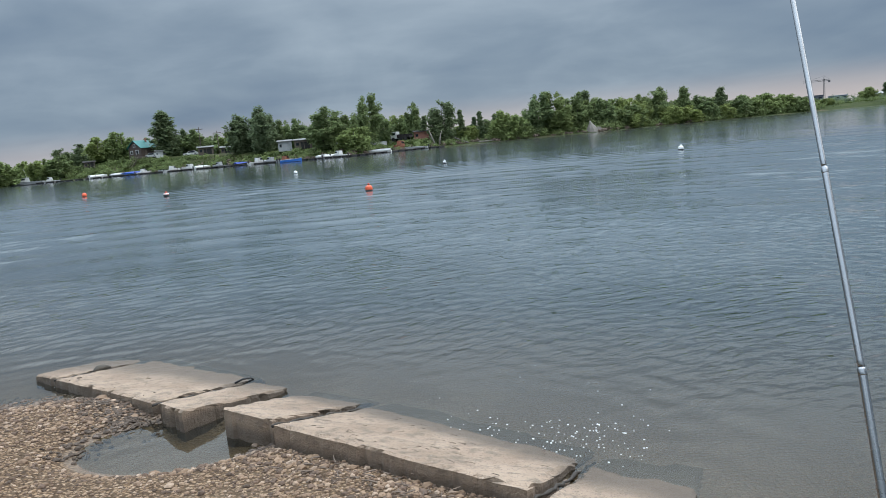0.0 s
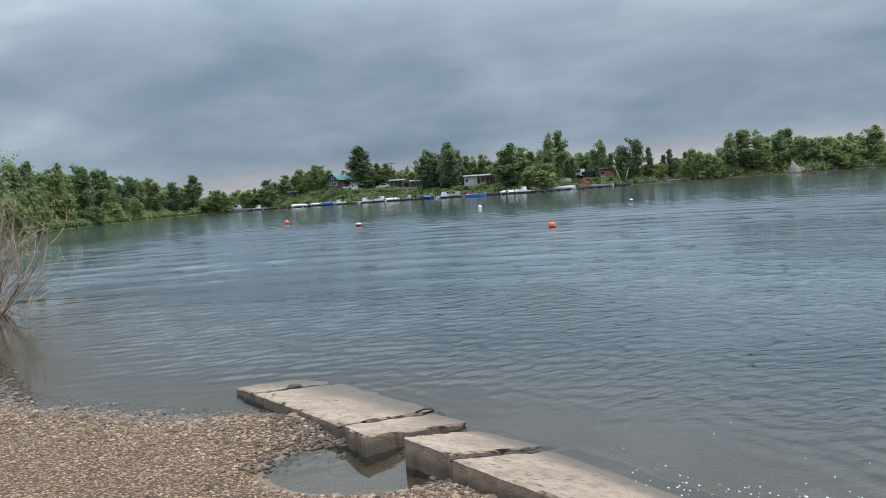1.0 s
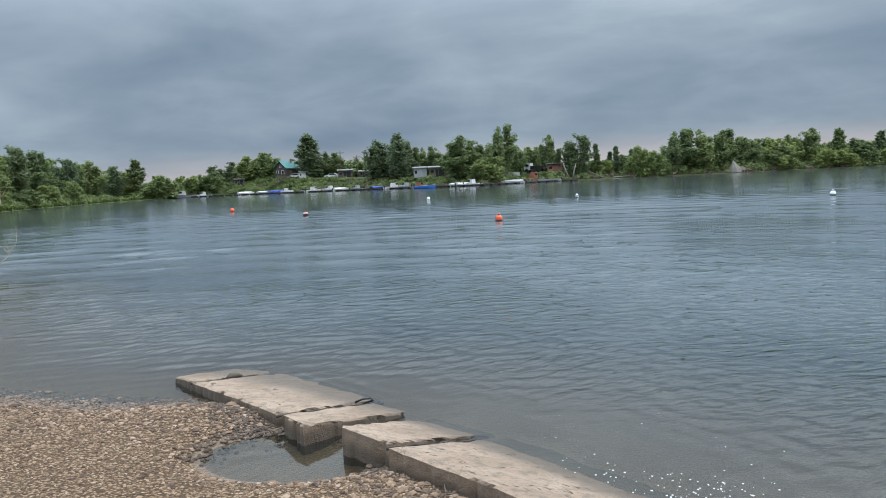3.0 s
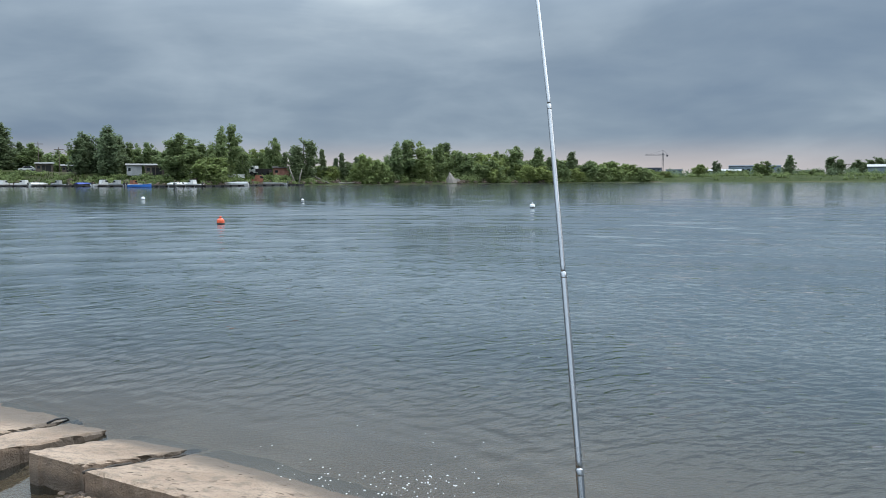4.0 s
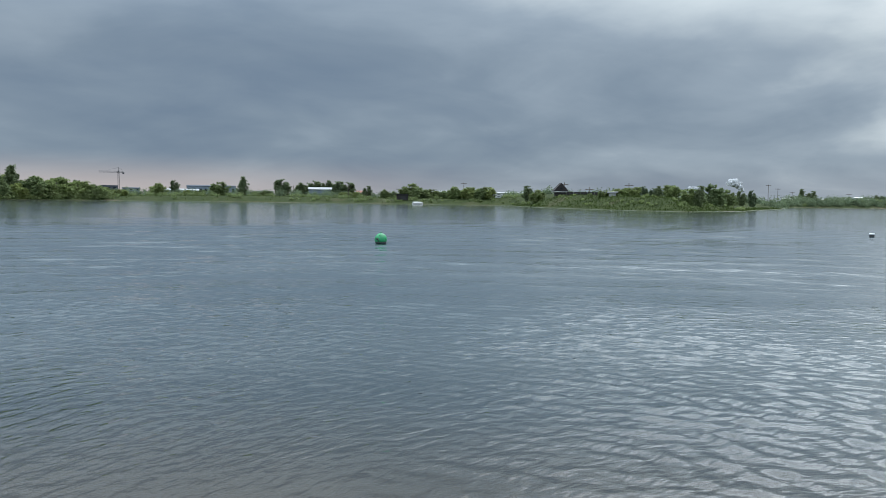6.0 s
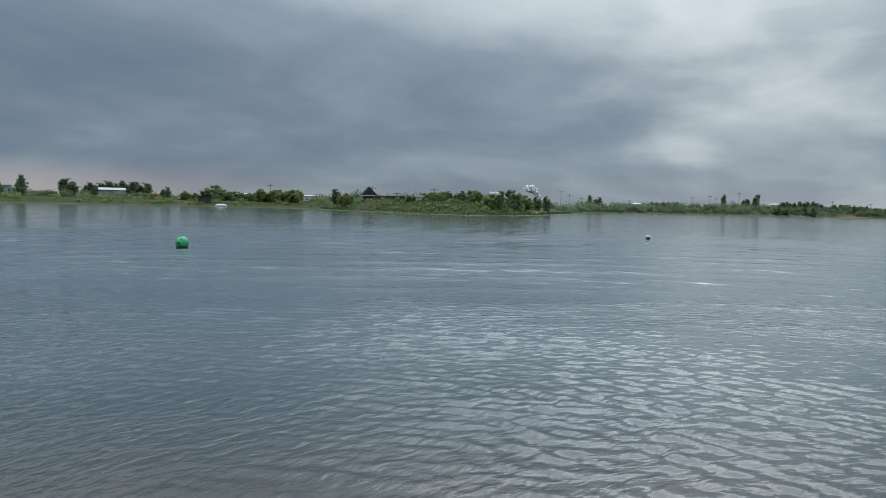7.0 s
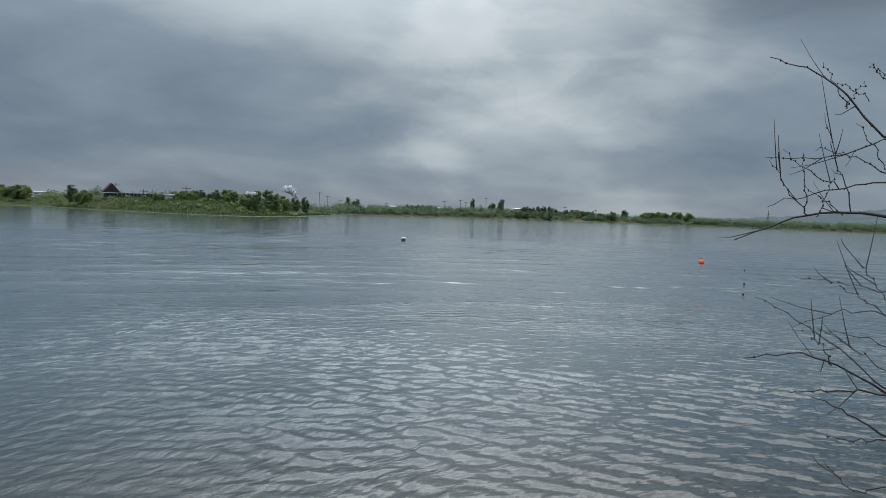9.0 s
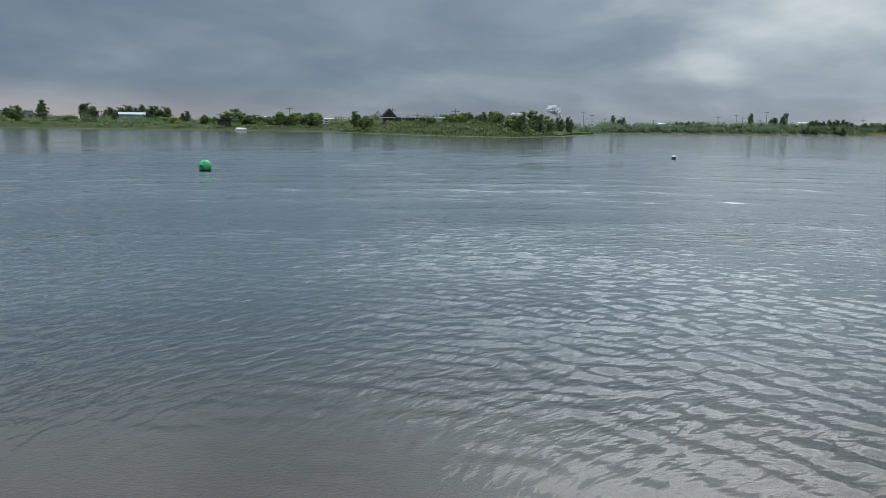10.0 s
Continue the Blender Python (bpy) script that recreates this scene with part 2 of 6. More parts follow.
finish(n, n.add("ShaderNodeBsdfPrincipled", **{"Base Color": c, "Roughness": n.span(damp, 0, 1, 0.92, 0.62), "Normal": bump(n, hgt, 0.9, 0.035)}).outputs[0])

# ground: gravel near the water's edge, meadow inland
GROUND, n = material("gravel and meadow")
geo = n.add("ShaderNodeNewGeometry")
p = geo.outputs["Position"]
zz = n.add("ShaderNodeSeparateXYZ", Vector=p).outputs[2]
vor = n.add("ShaderNodeTexVoronoi", Vector=p, Scale=38.0, Randomness=1.0)
vor2 = n.add("ShaderNodeTexVoronoi", Vector=p, Scale=90.0, Randomness=1.0)
tint = n.add("ShaderNodeSeparateColor", Color=vor.outputs["Color"]).outputs[0]
tint2 = n.add("ShaderNodeSeparateColor", Color=vor2.outputs["Color"]).outputs[1]
c = n.ramp(tint, [(0.0, (0.084, 0.053, 0.034)), (0.35, (0.201, 0.129, 0.078)), (0.7, (0.292, 0.195, 0.124)), (1.0, (0.401, 0.296, 0.213))])
c2 = n.ramp(tint2, [(0.0, (0.109, 0.067, 0.041)), (0.6, (0.234, 0.157, 0.099)), (1.0, (0.368, 0.265, 0.188))])
c = n.mix(n.span(n.noise(p, 2.2, 4), 0.42, 0.6), c, c2)
# gaps between stones darkened: crevice shade put into the colour
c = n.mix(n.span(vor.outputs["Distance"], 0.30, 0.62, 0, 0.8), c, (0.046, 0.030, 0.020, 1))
c = n.mix(n.span(n.noise(p, 0.7, 4), 0.5, 0.72, 0, 0.35), c, (0.167, 0.123, 0.085, 1))
wet = n.span(n.math("ADD", zz, n.math("MULTIPLY", n.noise(p, 6, 3), 0.04)), 0.02, 0.065, 0.7, 0.0)
c = n.mix(wet, c, (0.159, 0.109, 0.073, 1))
gr = n.ramp(n.noise(p, 0.25, 6, 0.65), [(0.3, (0.019, 0.029, 0.009)), (0.55, (0.036, 0.048, 0.015)), (0.75, (0.055, 0.060, 0.024))])
gr = n.mix(n.span(n.noise(p, 0.07, 4), 0.55, 0.70, 0, 0.5), gr, (0.078, 0.068, 0.041, 1))
c = n.mix(n.add("ShaderNodeAttribute").outputs["Fac"], c, gr)
c.node.inputs[0].links[0].from_node.attribute_name = "meadow"
hgt = n.math("ADD", n.math("MULTIPLY", vor.outputs["Distance"], -1.0), n.math("MULTIPLY", vor2.outputs["Distance"], -0.4))
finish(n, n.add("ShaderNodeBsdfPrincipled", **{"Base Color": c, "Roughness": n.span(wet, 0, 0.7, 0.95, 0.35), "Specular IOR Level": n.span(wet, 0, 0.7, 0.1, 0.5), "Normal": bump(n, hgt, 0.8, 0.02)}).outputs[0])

SHORE_MUD = plain("dark damp mud", (0.035, 0.026, 0.019), 0.7, 0.4, 20)
SHORE_STONE = plain("damp dark stone", (0.075, 0.052, 0.038), 0.9, 0.4, 12)
PEBBLE, n = material("pebbles")
isl = n.add("ShaderNodeNewGeometry").outputs["Random Per Island"]
p = n.add("ShaderNodeNewGeometry").outputs["Position"]
c = n.ramp(isl, [(0.0, (0.044, 0.028, 0.019)), (0.3, (0.107, 0.066, 0.046)), (0.6, (0.218, 0.138, 0.087)), (0.85, (0.293, 0.196, 0.128)), (1.0, (0.411, 0.306, 0.231))])
c = n.mix(n.math("MULTIPLY", n.noise(p, 120, 3), 0.5), c, (0.134, 0.088, 0.061, 1))
zz = n.add("ShaderNodeSeparateXYZ", Vector=p).outputs[2]
wet = n.span(zz, 0.02, 0.06, 0.6, 0.0)
c = n.mix(wet, c, (0.072, 0.053, 0.043, 1))
finish(n, n.add("ShaderNodeBsdfPrincipled", **{"Base Color": c, "Roughness": n.span(wet, 0, 0.6, 0.9, 0.6)}).outputs[0])

# lake water: a rippled gloss over murk that clears where it is shallow
WATER, n = material("lake water")
p = n.add("ShaderNodeTexCoord").outputs["Object"]
depth = n.add("ShaderNodeAttribute").outputs["Fac"]
depth.node.attribute_name = "depth"
murk = n.math("SUBTRACT", 1.0, n.math("POWER", 2.718, n.math("MULTIPLY", depth, -1.4)))
pc = n.add("ShaderNodeSeparateXYZ", Vector=p)
out = n.vmath("LENGTH", n.add("ShaderNodeCombineXYZ", X=pc.outputs[0], Y=pc.outputs[1], Z=0.0).outputs[0])
calm = n.span(n.noise(p, 0.10, 3, 0.5, 0.5), 0.36, 0.64, 0.45, 1.25)
# fine ripples swing round to run in aslant on the curved shore
turn = n.math("ARCTAN2", pc.outputs[0], pc.outputs[1])
aslant = n.math("ADD", n.math("ADD", out, n.math("MULTIPLY", n.noise(p, 0.35, 2), 1.0)), n.math("MULTIPLY", turn, -4.0))
swing = n.add("ShaderNodeCombineXYZ", X=aslant, Y=n.math("MULTIPLY", turn, 5.0), Z=0.0).outputs[0]
fine = n.noise(swing, 5.6, 2.0, 0.5, 0.25)
cross = n.noise(n.mapped(p, (0.8, 1.2, 1), rot=(0, 0, radians(-25))), 8.0, 2.0, 0.5, 0.3)
h = n.math("ADD", n.math("MULTIPLY", fine, n.span(out, 9.0, 36.0, 0.050, 0.008)), n.math("MULTIPLY", cross, n.span(out, 9.0, 40.0, 0.012, 0.003)))
mid = n.noise(swing, 1.7, 3.0, 0.55, 0.3)
h = n.math("ADD", h, n.math("MULTIPLY", mid, n.math("MULTIPLY", n.span(out, 13.0, 28.0, 0.0, 0.05), n.span(out, 42.0, 75.0, 1.0, 0.06))))
h = n.math("MULTIPLY", h, n.math("MULTIPLY", calm, n.span(depth, 0.07, 0.30, 0.06, 1.0)))
nrm = bump(n, h, 1.0, 1.0)
clear = n.add("ShaderNodeBsdfTransparent", Color=(0.66, 0.65, 0.55, 1))
body_col = n.mix(n.span(n.noise(p, 0.12, 3), 0.35, 0.65), (0.042, 0.064, 0.075, 1), (0.054, 0.076, 0.086, 1))
dull = n.add("ShaderNodeBsdfDiffuse", Color=body_col)
under = n.add("ShaderNodeMixShader", Fac=murk)
n.t.links.new(clear.outputs[0], under.inputs[1])
n.t.links.new(dull.outputs[0], under.inputs[2])
shine = n.add("ShaderNodeBsdfGlossy", Color=(1, 1, 1, 1), Roughness=n.span(out, 12.0, 90.0, 0.035, 0.075), Normal=nrm)
fres = n.add("ShaderNodeFresnel", IOR=1.333, Normal=nrm)
top = n.add("ShaderNodeMixShader", Fac=fres.outputs[0])
n.t.links.new(under.outputs[0], top.inputs[1])
n.t.links.new(shine.outputs[0], top.inputs[2])
finish(n, top.outputs[0])


# ---------------------------------------------------------------- mesh tools
class Geo:
    """Collects faces for one mesh."""

    def __init__(self):
        self.v, self.f = [], []

    def face(self, *pts):
        k = len(self.v)
        self.v += [tuple(q) for q in pts]
        self.f.append(tuple(range(k, k + len(pts))))
        return self

    def box(self, c, s, rz=0.0, top=1.0, lean=0.0):
        k, a = len(self.v), radians(rz)
        for z in (-0.5, 0.5):
            w = top if z > 0 else 1.0
            for x, y in ((-0.5, -0.5), (0.5, -0.5), (0.5, 0.5), (-0.5, 0.5)):
                px, py = x * s[0] * w + (lean if z > 0 else 0), y * s[1] * w
                self.v.append((c[0] + px * math.cos(a) - py * math.sin(a), c[1] + px * math.sin(a) + py * math.cos(a), c[2] + z * s[2]))
        self.f += [tuple(k + i for i in q) for q in ((3, 2, 1, 0), (4, 5, 6, 7), (0, 1, 5, 4), (1, 2, 6, 5), (2, 3, 7, 6), (3, 0, 4, 7))]
        return self

    def tube(self, pts, radii, n=5, cap=True):
        pts = [Vector(q) for q in pts]
        k = len(self.v)
        for i, q in enumerate(pts):
            d = (pts[min(i + 1, len(pts) - 1)] - pts[max(i - 1, 0)]).normalized()
            a = d.cross(Vector((0.13, 0.21, 1)) if abs(d.z) < 0.9 else Vector((1, 0.1, 0))).normalized()
            b = d.cross(a)
            for j in range(n):
                t = 2 * math.pi * j / n
                self.v.append(tuple(q + (a * math.cos(t) + b * math.sin(t)) * radii[i]))
        for i in range(len(pts) - 1):
            for j in range(n):
                u, w = k + i * n + j, k + i * n + (j + 1) % n
                self.f.append((u, u + n, w + n, w))
        if cap:
            self.f += [tuple(k + j for j in range(n)), tuple(k + (len(pts) - 1) * n + j for j in range(n - 1, -1, -1))]
        return self

    def lathe(self, profile, n=16, c=(0, 0, 0)):
        return self.tube([(c[0], c[1], c[2] + z) for r, z in profile], [max(r, 0.0005) for r, z in profile], n)

    def ball(self, c, r, n=12, m=8, squash=1.0):
        prof = [(r * math.sin(math.pi * i / m), -r * squash * math.cos(math.pi * i / m)) for i in range(m + 1)]
        return self.lathe(prof, n, c)

    def loft(self, rings, closed=True):
        k, n = len(self.v), len(rings[0])
        for r in rings:
            self.v += [tuple(q) for q in r]
        for i in range(len(rings) - 1):
            for j in range(n if closed else n - 1):
                u, w = k + i * n + j, k + i * n + (j + 1) % n
                self.f.append((u, w, w + n, u + n))
        self.f += [tuple(k + j for j in range(n - 1, -1, -1)), tuple(k + (len(rings) - 1) * n + j for j in range(n))]
        return self

    def mesh(self, name, mat, smooth=False):
        me = bpy.data.meshes.new(name)
        me.from_pydata(self.v, [], self.f)
        me.materials.append(mat)
        if smooth:
            me.polygons.foreach_set("use_smooth", [True] * len(me.polygons))
        me.update()
        return me


def part(name, shape, mat, parent, label="", smooth=False, where=None):
    ob = new(name, shape.mesh(name, mat, smooth))
    ob.parent = parent
    if where is not None:
        ob.matrix_basis = where
    if label:
        tagged(ob, label)
    return ob


def thing(name, label, category, where, group="", kind=""):
    ob = new(name)
    ob.empty_display_size = 0.1
    ob.matrix_basis = where
    return tagged(ob, label, category, group, kind)


def single(name, shape, mat, label, category="", group="", kind="", smooth=False, where=None):
    ob = new(name, shape.mesh(name, mat, smooth))
    if where is not None:
        ob.matrix_basis = where
    return tagged(ob, label, category, group, kind)


# ---------------------------------------------------------------- lake and land
FAR_SHORE = [(63, 24), (65, 50), (62, 90), (57, 108), (54, 113), (52, 118), (50.4, 126), (49.5, 140), (48.4, 150), (46.4, 170), (43.4, 205), (40.4, 235), (37.4, 250), (34.4, 245), (30.4, 235), (24.4, 215), (19.4, 195), (15.4, 188), (11.4, 205), (7.4, 215), (2.4, 222), (-2.6, 230), (-7.6, 250), (-12.6, 270), (-17.6, 280), (-24.6, 282), (-31.6, 285), (-37.6, 275), (-44.6, 268), (-46.6, 222), (-52.6, 180), (-57.6, 170), (-61.0, 200), (-63.5, 300), (-63.9, 420), (-69.4, 500), (-74.6, 560), (-80.6, 650), (-86.6, 670), (-91.6, 640), (-96.6, 600), (-101.6, 600), (-112, 620), (-130, 500)]
NEAR_SHORE = [(90, -130), (30, -60), (6, -22), (3.4, -7), (3.1, -3), (2.9, -0.8), (2.4, 1.0), (1.7, 2.4), (0.7, 3.55), (-0.2, 4.1), (-1.9, 5.0), (-2.6, 5.35), (-3.5, 5.72), (-4.45, 5.9), (-5.4, 5.8), (-7.1, 5.8), (-8.2, 6.1), (-9.3, 6.75), (-12.64, 8.9), (-15.0, 11.0), (-16.5, 12.7), (-18.6, 13.0)]
LAKE = np.array([at(a, d)[:2] for a, d in FAR_SHORE] + NEAR_SHORE)
BANK = [(60, 1.6), (50, 1.4), (43, 1.3), (37, 1.8), (33, 4.2), (30, 4.6), (26, 3.7), (21, 3.0), (15, 2.8), (11, 2.6), (7, 1.6), (2, 1.2), (-3, 1.0), (-15, 1.0), (-20, 1.6), (-25, 2.0), (-37, 1.6), (-44, 2.2), (-48, 4.0), (-52, 3.2), (-59, 2.6), (-62, 1.5), (-66, 3.0), (-76, 5.0), (-86, 3.5), (-92, 2.0), (-120, 2.0)]


def inland(x, y):
    """Distance from the water's edge, positive on land."""
    x, y = np.atleast_1d(np.asarray(x, float)), np.atleast_1d(np.asarray(y, float))
    best, inside = np.full(x.shape, 1e18), np.zeros(x.shape, bool)
    for (ax, ay), (bx, by) in zip(LAKE, np.roll(LAKE, -1, 0)):
        ux, uy = bx - ax, by - ay
        t = np.clip(((x - ax) * ux + (y - ay) * uy) / (ux * ux + uy * uy), 0, 1)
        best = np.minimum(best, (x - ax - t * ux) ** 2 + (y - ay - t * uy) ** 2)
        cross = (ay > y) != (by > y)
        inside ^= cross & (x < ux * (y - ay) / np.where(uy == 0, 1e-9, uy) + ax)
    return np.where(inside, -1, 1) * np.sqrt(best)


def wobble(x, y):
    return np.sin(x * 1.7 + 0.6 * np.sin(y * 1.1)) * np.sin(y * 2.1 + 0.8) * 0.5 + np.sin(x * 4.3 + y * 2.9) * 0.25 + np.sin(x * 0.55 - y * 0.7) * 0.5


def height(x, y):
    x, y = np.atleast_1d(np.asarray(x, float)), np.atleast_1d(np.asarray(y, float))
    r = np.hypot(x, y)
    s = inland(x, y) + 0.10 * wobble(x, y) * np.clip(r / 8, 0.3, 6)
    az = np.degrees(np.arctan2(-x, y))
    b = np.interp(-az, [-a for a, _ in BANK], [v for _, v in BANK])
    k = np.clip(s / 13, 0, 1)
    far = b * k * k * (3 - 2 * k) + 0.15 * np.clip(s, 0, 1) + 0.0035 * np.clip(s, 0, 700) + 0.12 * wobble(x * 0.3, y * 0.3) * k
    near = np.where(s < 0.5, 0.13 * s, 0.065 + 0.08 * (s - 0.5))
    near = np.minimum(near, 0.36 + 0.02 * s) + 0.012 * wobble(x * 1.3, y * 1.3) * np.clip(s, 0, 1)
    # unseen bank added behind the beach to block low sky light
    rise = np.clip((-4 - y - 0.25 * np.abs(x)) / 12, 0, 1)
    near = near + 7.0 * rise * rise * (3 - 2 * rise) * np.clip(s / 3, 0, 1)
    hole = (((x + 3.02) / 0.76) ** 2 + ((y - 4.82) / 0.60) ** 2) ** 2
    near = near - 0.13 * np.exp(-hole) + 0.06 * np.exp(-((x + 4.1) / 0.6) ** 2 - ((y - 5.75) / 0.26) ** 2)
    mixed = np.clip((r - 25) / 20, 0, 1)
    land = near * (1 - mixed) + far * mixed
    bed = np.maximum(-0.075 * np.abs(s) - 0.008 * s * s, -2.6)
    bed = np.where(r < 12, bed + 0.06 * np.exp(-((x + 4.1) / 0.6) ** 2 - ((y - 5.75) / 0.26) ** 2), bed)
    return np.where(s > 0, land, bed - 0.13 * np.exp(-hole) * 0.5)


def ground_z(x, y):
    return float(height(x, y)[0])


def shore_at(az):
    return float(np.interp(-az, [-a for a, _ in FAR_SHORE], [d for _, d in FAR_SHORE]))


def on_land(az, d, rz=0.0, sink=0.0):
    q = at(az, d)
    return pose(q.x, q.y, ground_z(q.x, q.y) - sink, 0, 0, rz)


def polar(az_list, r_list, z_of):
    """A sheet of rings round the beach."""
    A, R = np.meshgrid(np.radians(az_list), r_list)
    X, Y = -np.sin(A) * R, np.cos(A) * R
    Z = z_of(X.ravel(), Y.ravel())
    verts = np.stack([X.ravel(), Y.ravel(), Z], 1)
    na, nr = len(az_list), len(r_list)
    i = np.arange((nr - 1) * na).reshape(nr - 1, na)
    j = np.roll(i, -1, 1)
    faces = np.stack([i, i + na, j + na, j], -1).reshape(-1, 4)
    return verts, faces


view_az = list(np.arange(-112, 66, 0.45))
back_az = list(np.arange(66, 248, 6.0))
rings = [0.0005]
while rings[-1] < 3200:
    rings.append(rings[-1] * (1.016 if rings[-1] > 2 else 1.05) + 0.004)
verts, faces = polar(view_az + back_az, rings, height)
me = bpy.data.meshes.new("ground")
me.from_pydata(verts.tolist(), [], faces.tolist())
me.materials.append(GROUND)
s_all, r_all = inland(verts[:, 0], verts[:, 1]), np.hypot(verts[:, 0], verts[:, 1])
me.attributes.new("meadow", "FLOAT", "POINT").data.foreach_set("value", np.maximum(np.clip((r_all - 22) / 20, 0, 1), np.maximum(np.clip((-5 - verts[:, 1]) / 4, 0, 1), np.clip((-14.5 - verts[:, 0]) / 2.5, 0, 1))) * np.where(r_all > 60, np.clip((s_all + 3.5) / 2.5, 0, 1), np.clip((s_all - 0.4) / 1.2, 0, 1)))
me.polygons.foreach_set("use_smooth", [True] * len(me.polygons))
ground = tagged(new("ground", me), "gravel beach and grassy banks round the lake, with an added unseen bank behind", "ground", kind="structure")

def drift(x, y, size, seed):
    """A slow smooth field about zero, its swings some size metres wide."""
    rr = random.Random(seed)
    total = 0 * x
    for _ in range(9):
        a, k = rr.uniform(0, 6.283), 6.283 / (size * rr.uniform(0.7, 1.8))
        total = total + np.sin(k * (x * math.cos(a) + y * math.sin(a)) + rr.uniform(0, 6.283))
    return total / 3.0


def ripples(x, y):
    """Wind ripples that turn with the curved shore, over the long rings of a boat's wake."""
    rr = random.Random(5)
    r, az = np.hypot(x, y), np.degrees(np.arctan2(-x, y))
    step = np.maximum(0.035, 0.0042 * r)
    deep = np.clip((-height(x, y) - 0.03) / 0.22, 0, 1)
    z, weight = 0 * x, 0 * x
    for centre in (75, 45, 15, -15, -45, -75, -105):
        w = np.cos(np.clip((az - centre) / 30, -1, 1) * math.pi / 2)
        part_z = 0 * x
        for i in range(15):
            lam = 0.15 * (0.62 / 0.15) ** ((i + rr.random()) / 15)
            a = radians(centre + 90 - (24 if centre > -60 else 9) + rr.gauss(0, 19))
            k = 6.283 / lam
            slope = 0.046 * math.exp(-(math.log(lam / 0.27) / 0.65) ** 2)
            part_z = part_z + slope / k * np.clip((lam / step - 3) / 3, 0, 1) * np.sin(k * (x * math.cos(a) + y * math.sin(a)) + rr.uniform(0, 6.283))
        for i in range(12):
            lam = 0.55 * (1.7 / 0.55) ** ((i + rr.random()) / 12)
            a = radians(centre + 90 - 8 + rr.gauss(0, 12))
            k = 6.283 / lam
            part_z = part_z + 0.016 / k * np.clip((r - 11) / 12, 0, 1) * np.clip((lam / step - 3) / 3, 0, 1) * np.sin(k * (x * math.cos(a) + y * math.sin(a)) + rr.uniform(0, 6.283))
        z = z + w * part_z
        weight = weight + w * w
    gust = np.clip(0.85 + 0.55 * drift(x, y, 9, 2) + 0.3 * drift(x, y, 3, 3), 0.15, 1.8)
    z = z / np.sqrt(np.maximum(weight, 0.01)) * gust
    wake = np.hypot(x + 4, y + 9) + 0.5 * drift(x, y, 14, 6) + 0.12 * drift(x, y, 2.5, 9)
    band = np.clip((r - 12) / 14, 0.08, 1) * np.clip((80 - r) / 35, 0, 1) * np.clip(0.75 + 0.4 * drift(x, y, 22, 8), 0.2, 1.1)
    z = z + 0.022 * band * (np.sin(2.1 * wake) + 0.3 * np.sin(4.2 * wake))
    return z * deep * np.clip((118 - r) / 30, 0, 1)


wr = [2.6]
while wr[-1] < 118:
    wr.append(wr[-1] + max(0.035, (0.0042 if wr[-1] < 60 else 0.008) * wr[-1]))
while wr[-1] < 3200:
    wr.append(wr[-1] * 1.05)
verts, faces = polar(list(np.arange(-112, 66, 0.2)) + back_az, wr, ripples)
bed = height(verts[:, 0], verts[:, 1])
faces = faces[(bed[faces] < 0.05).any(1)]
me = bpy.data.meshes.new("water")
me.from_pydata(verts.tolist(), [], faces.tolist())
me.materials.append(WATER)
me.attributes.new("depth", "FLOAT", "POINT").data.foreach_set("value", np.clip(-bed, 0, 5))
me.polygons.foreach_set("use_smooth", [True] * len(me.polygons))
water = tagged(new("water", me), "grey-green rippled lake water", "water", kind="structure")

# far wooded hills beyond the lake's end
hill = Geo()
for lo, hi, d, tops in ((-89, -108, 2300, (8, 18, 26, 34, 46, 62, 66, 60)), (-96, -112, 2000, (2, 14, 24, 30, 44, 50, 40, 30))):
    steps = 60
    crest, foot, back = [], [], []
    for i in range(steps + 1):
        a = lo + (hi - lo) * i / steps
        z = float(np.interp(i / steps * 7, range(8), tops)) + 1.2 * math.sin(i * 2.1) + 0.8 * math.sin(i * 5.3)
        foot.append(at(a, d - 350, 0)); crest.append(at(a, d, z)); back.append(at(a, d + 500, 0))
    for i in range(steps):
        hill.face(foot[i], crest[i], crest[i + 1], foot[i + 1])
        hill.face(crest[i], back[i], back[i + 1], crest[i + 1])
single("backdrop", hill, HILL, "low wooded hills in the distance, haze-tinted blue-green", "hills", kind="structure")


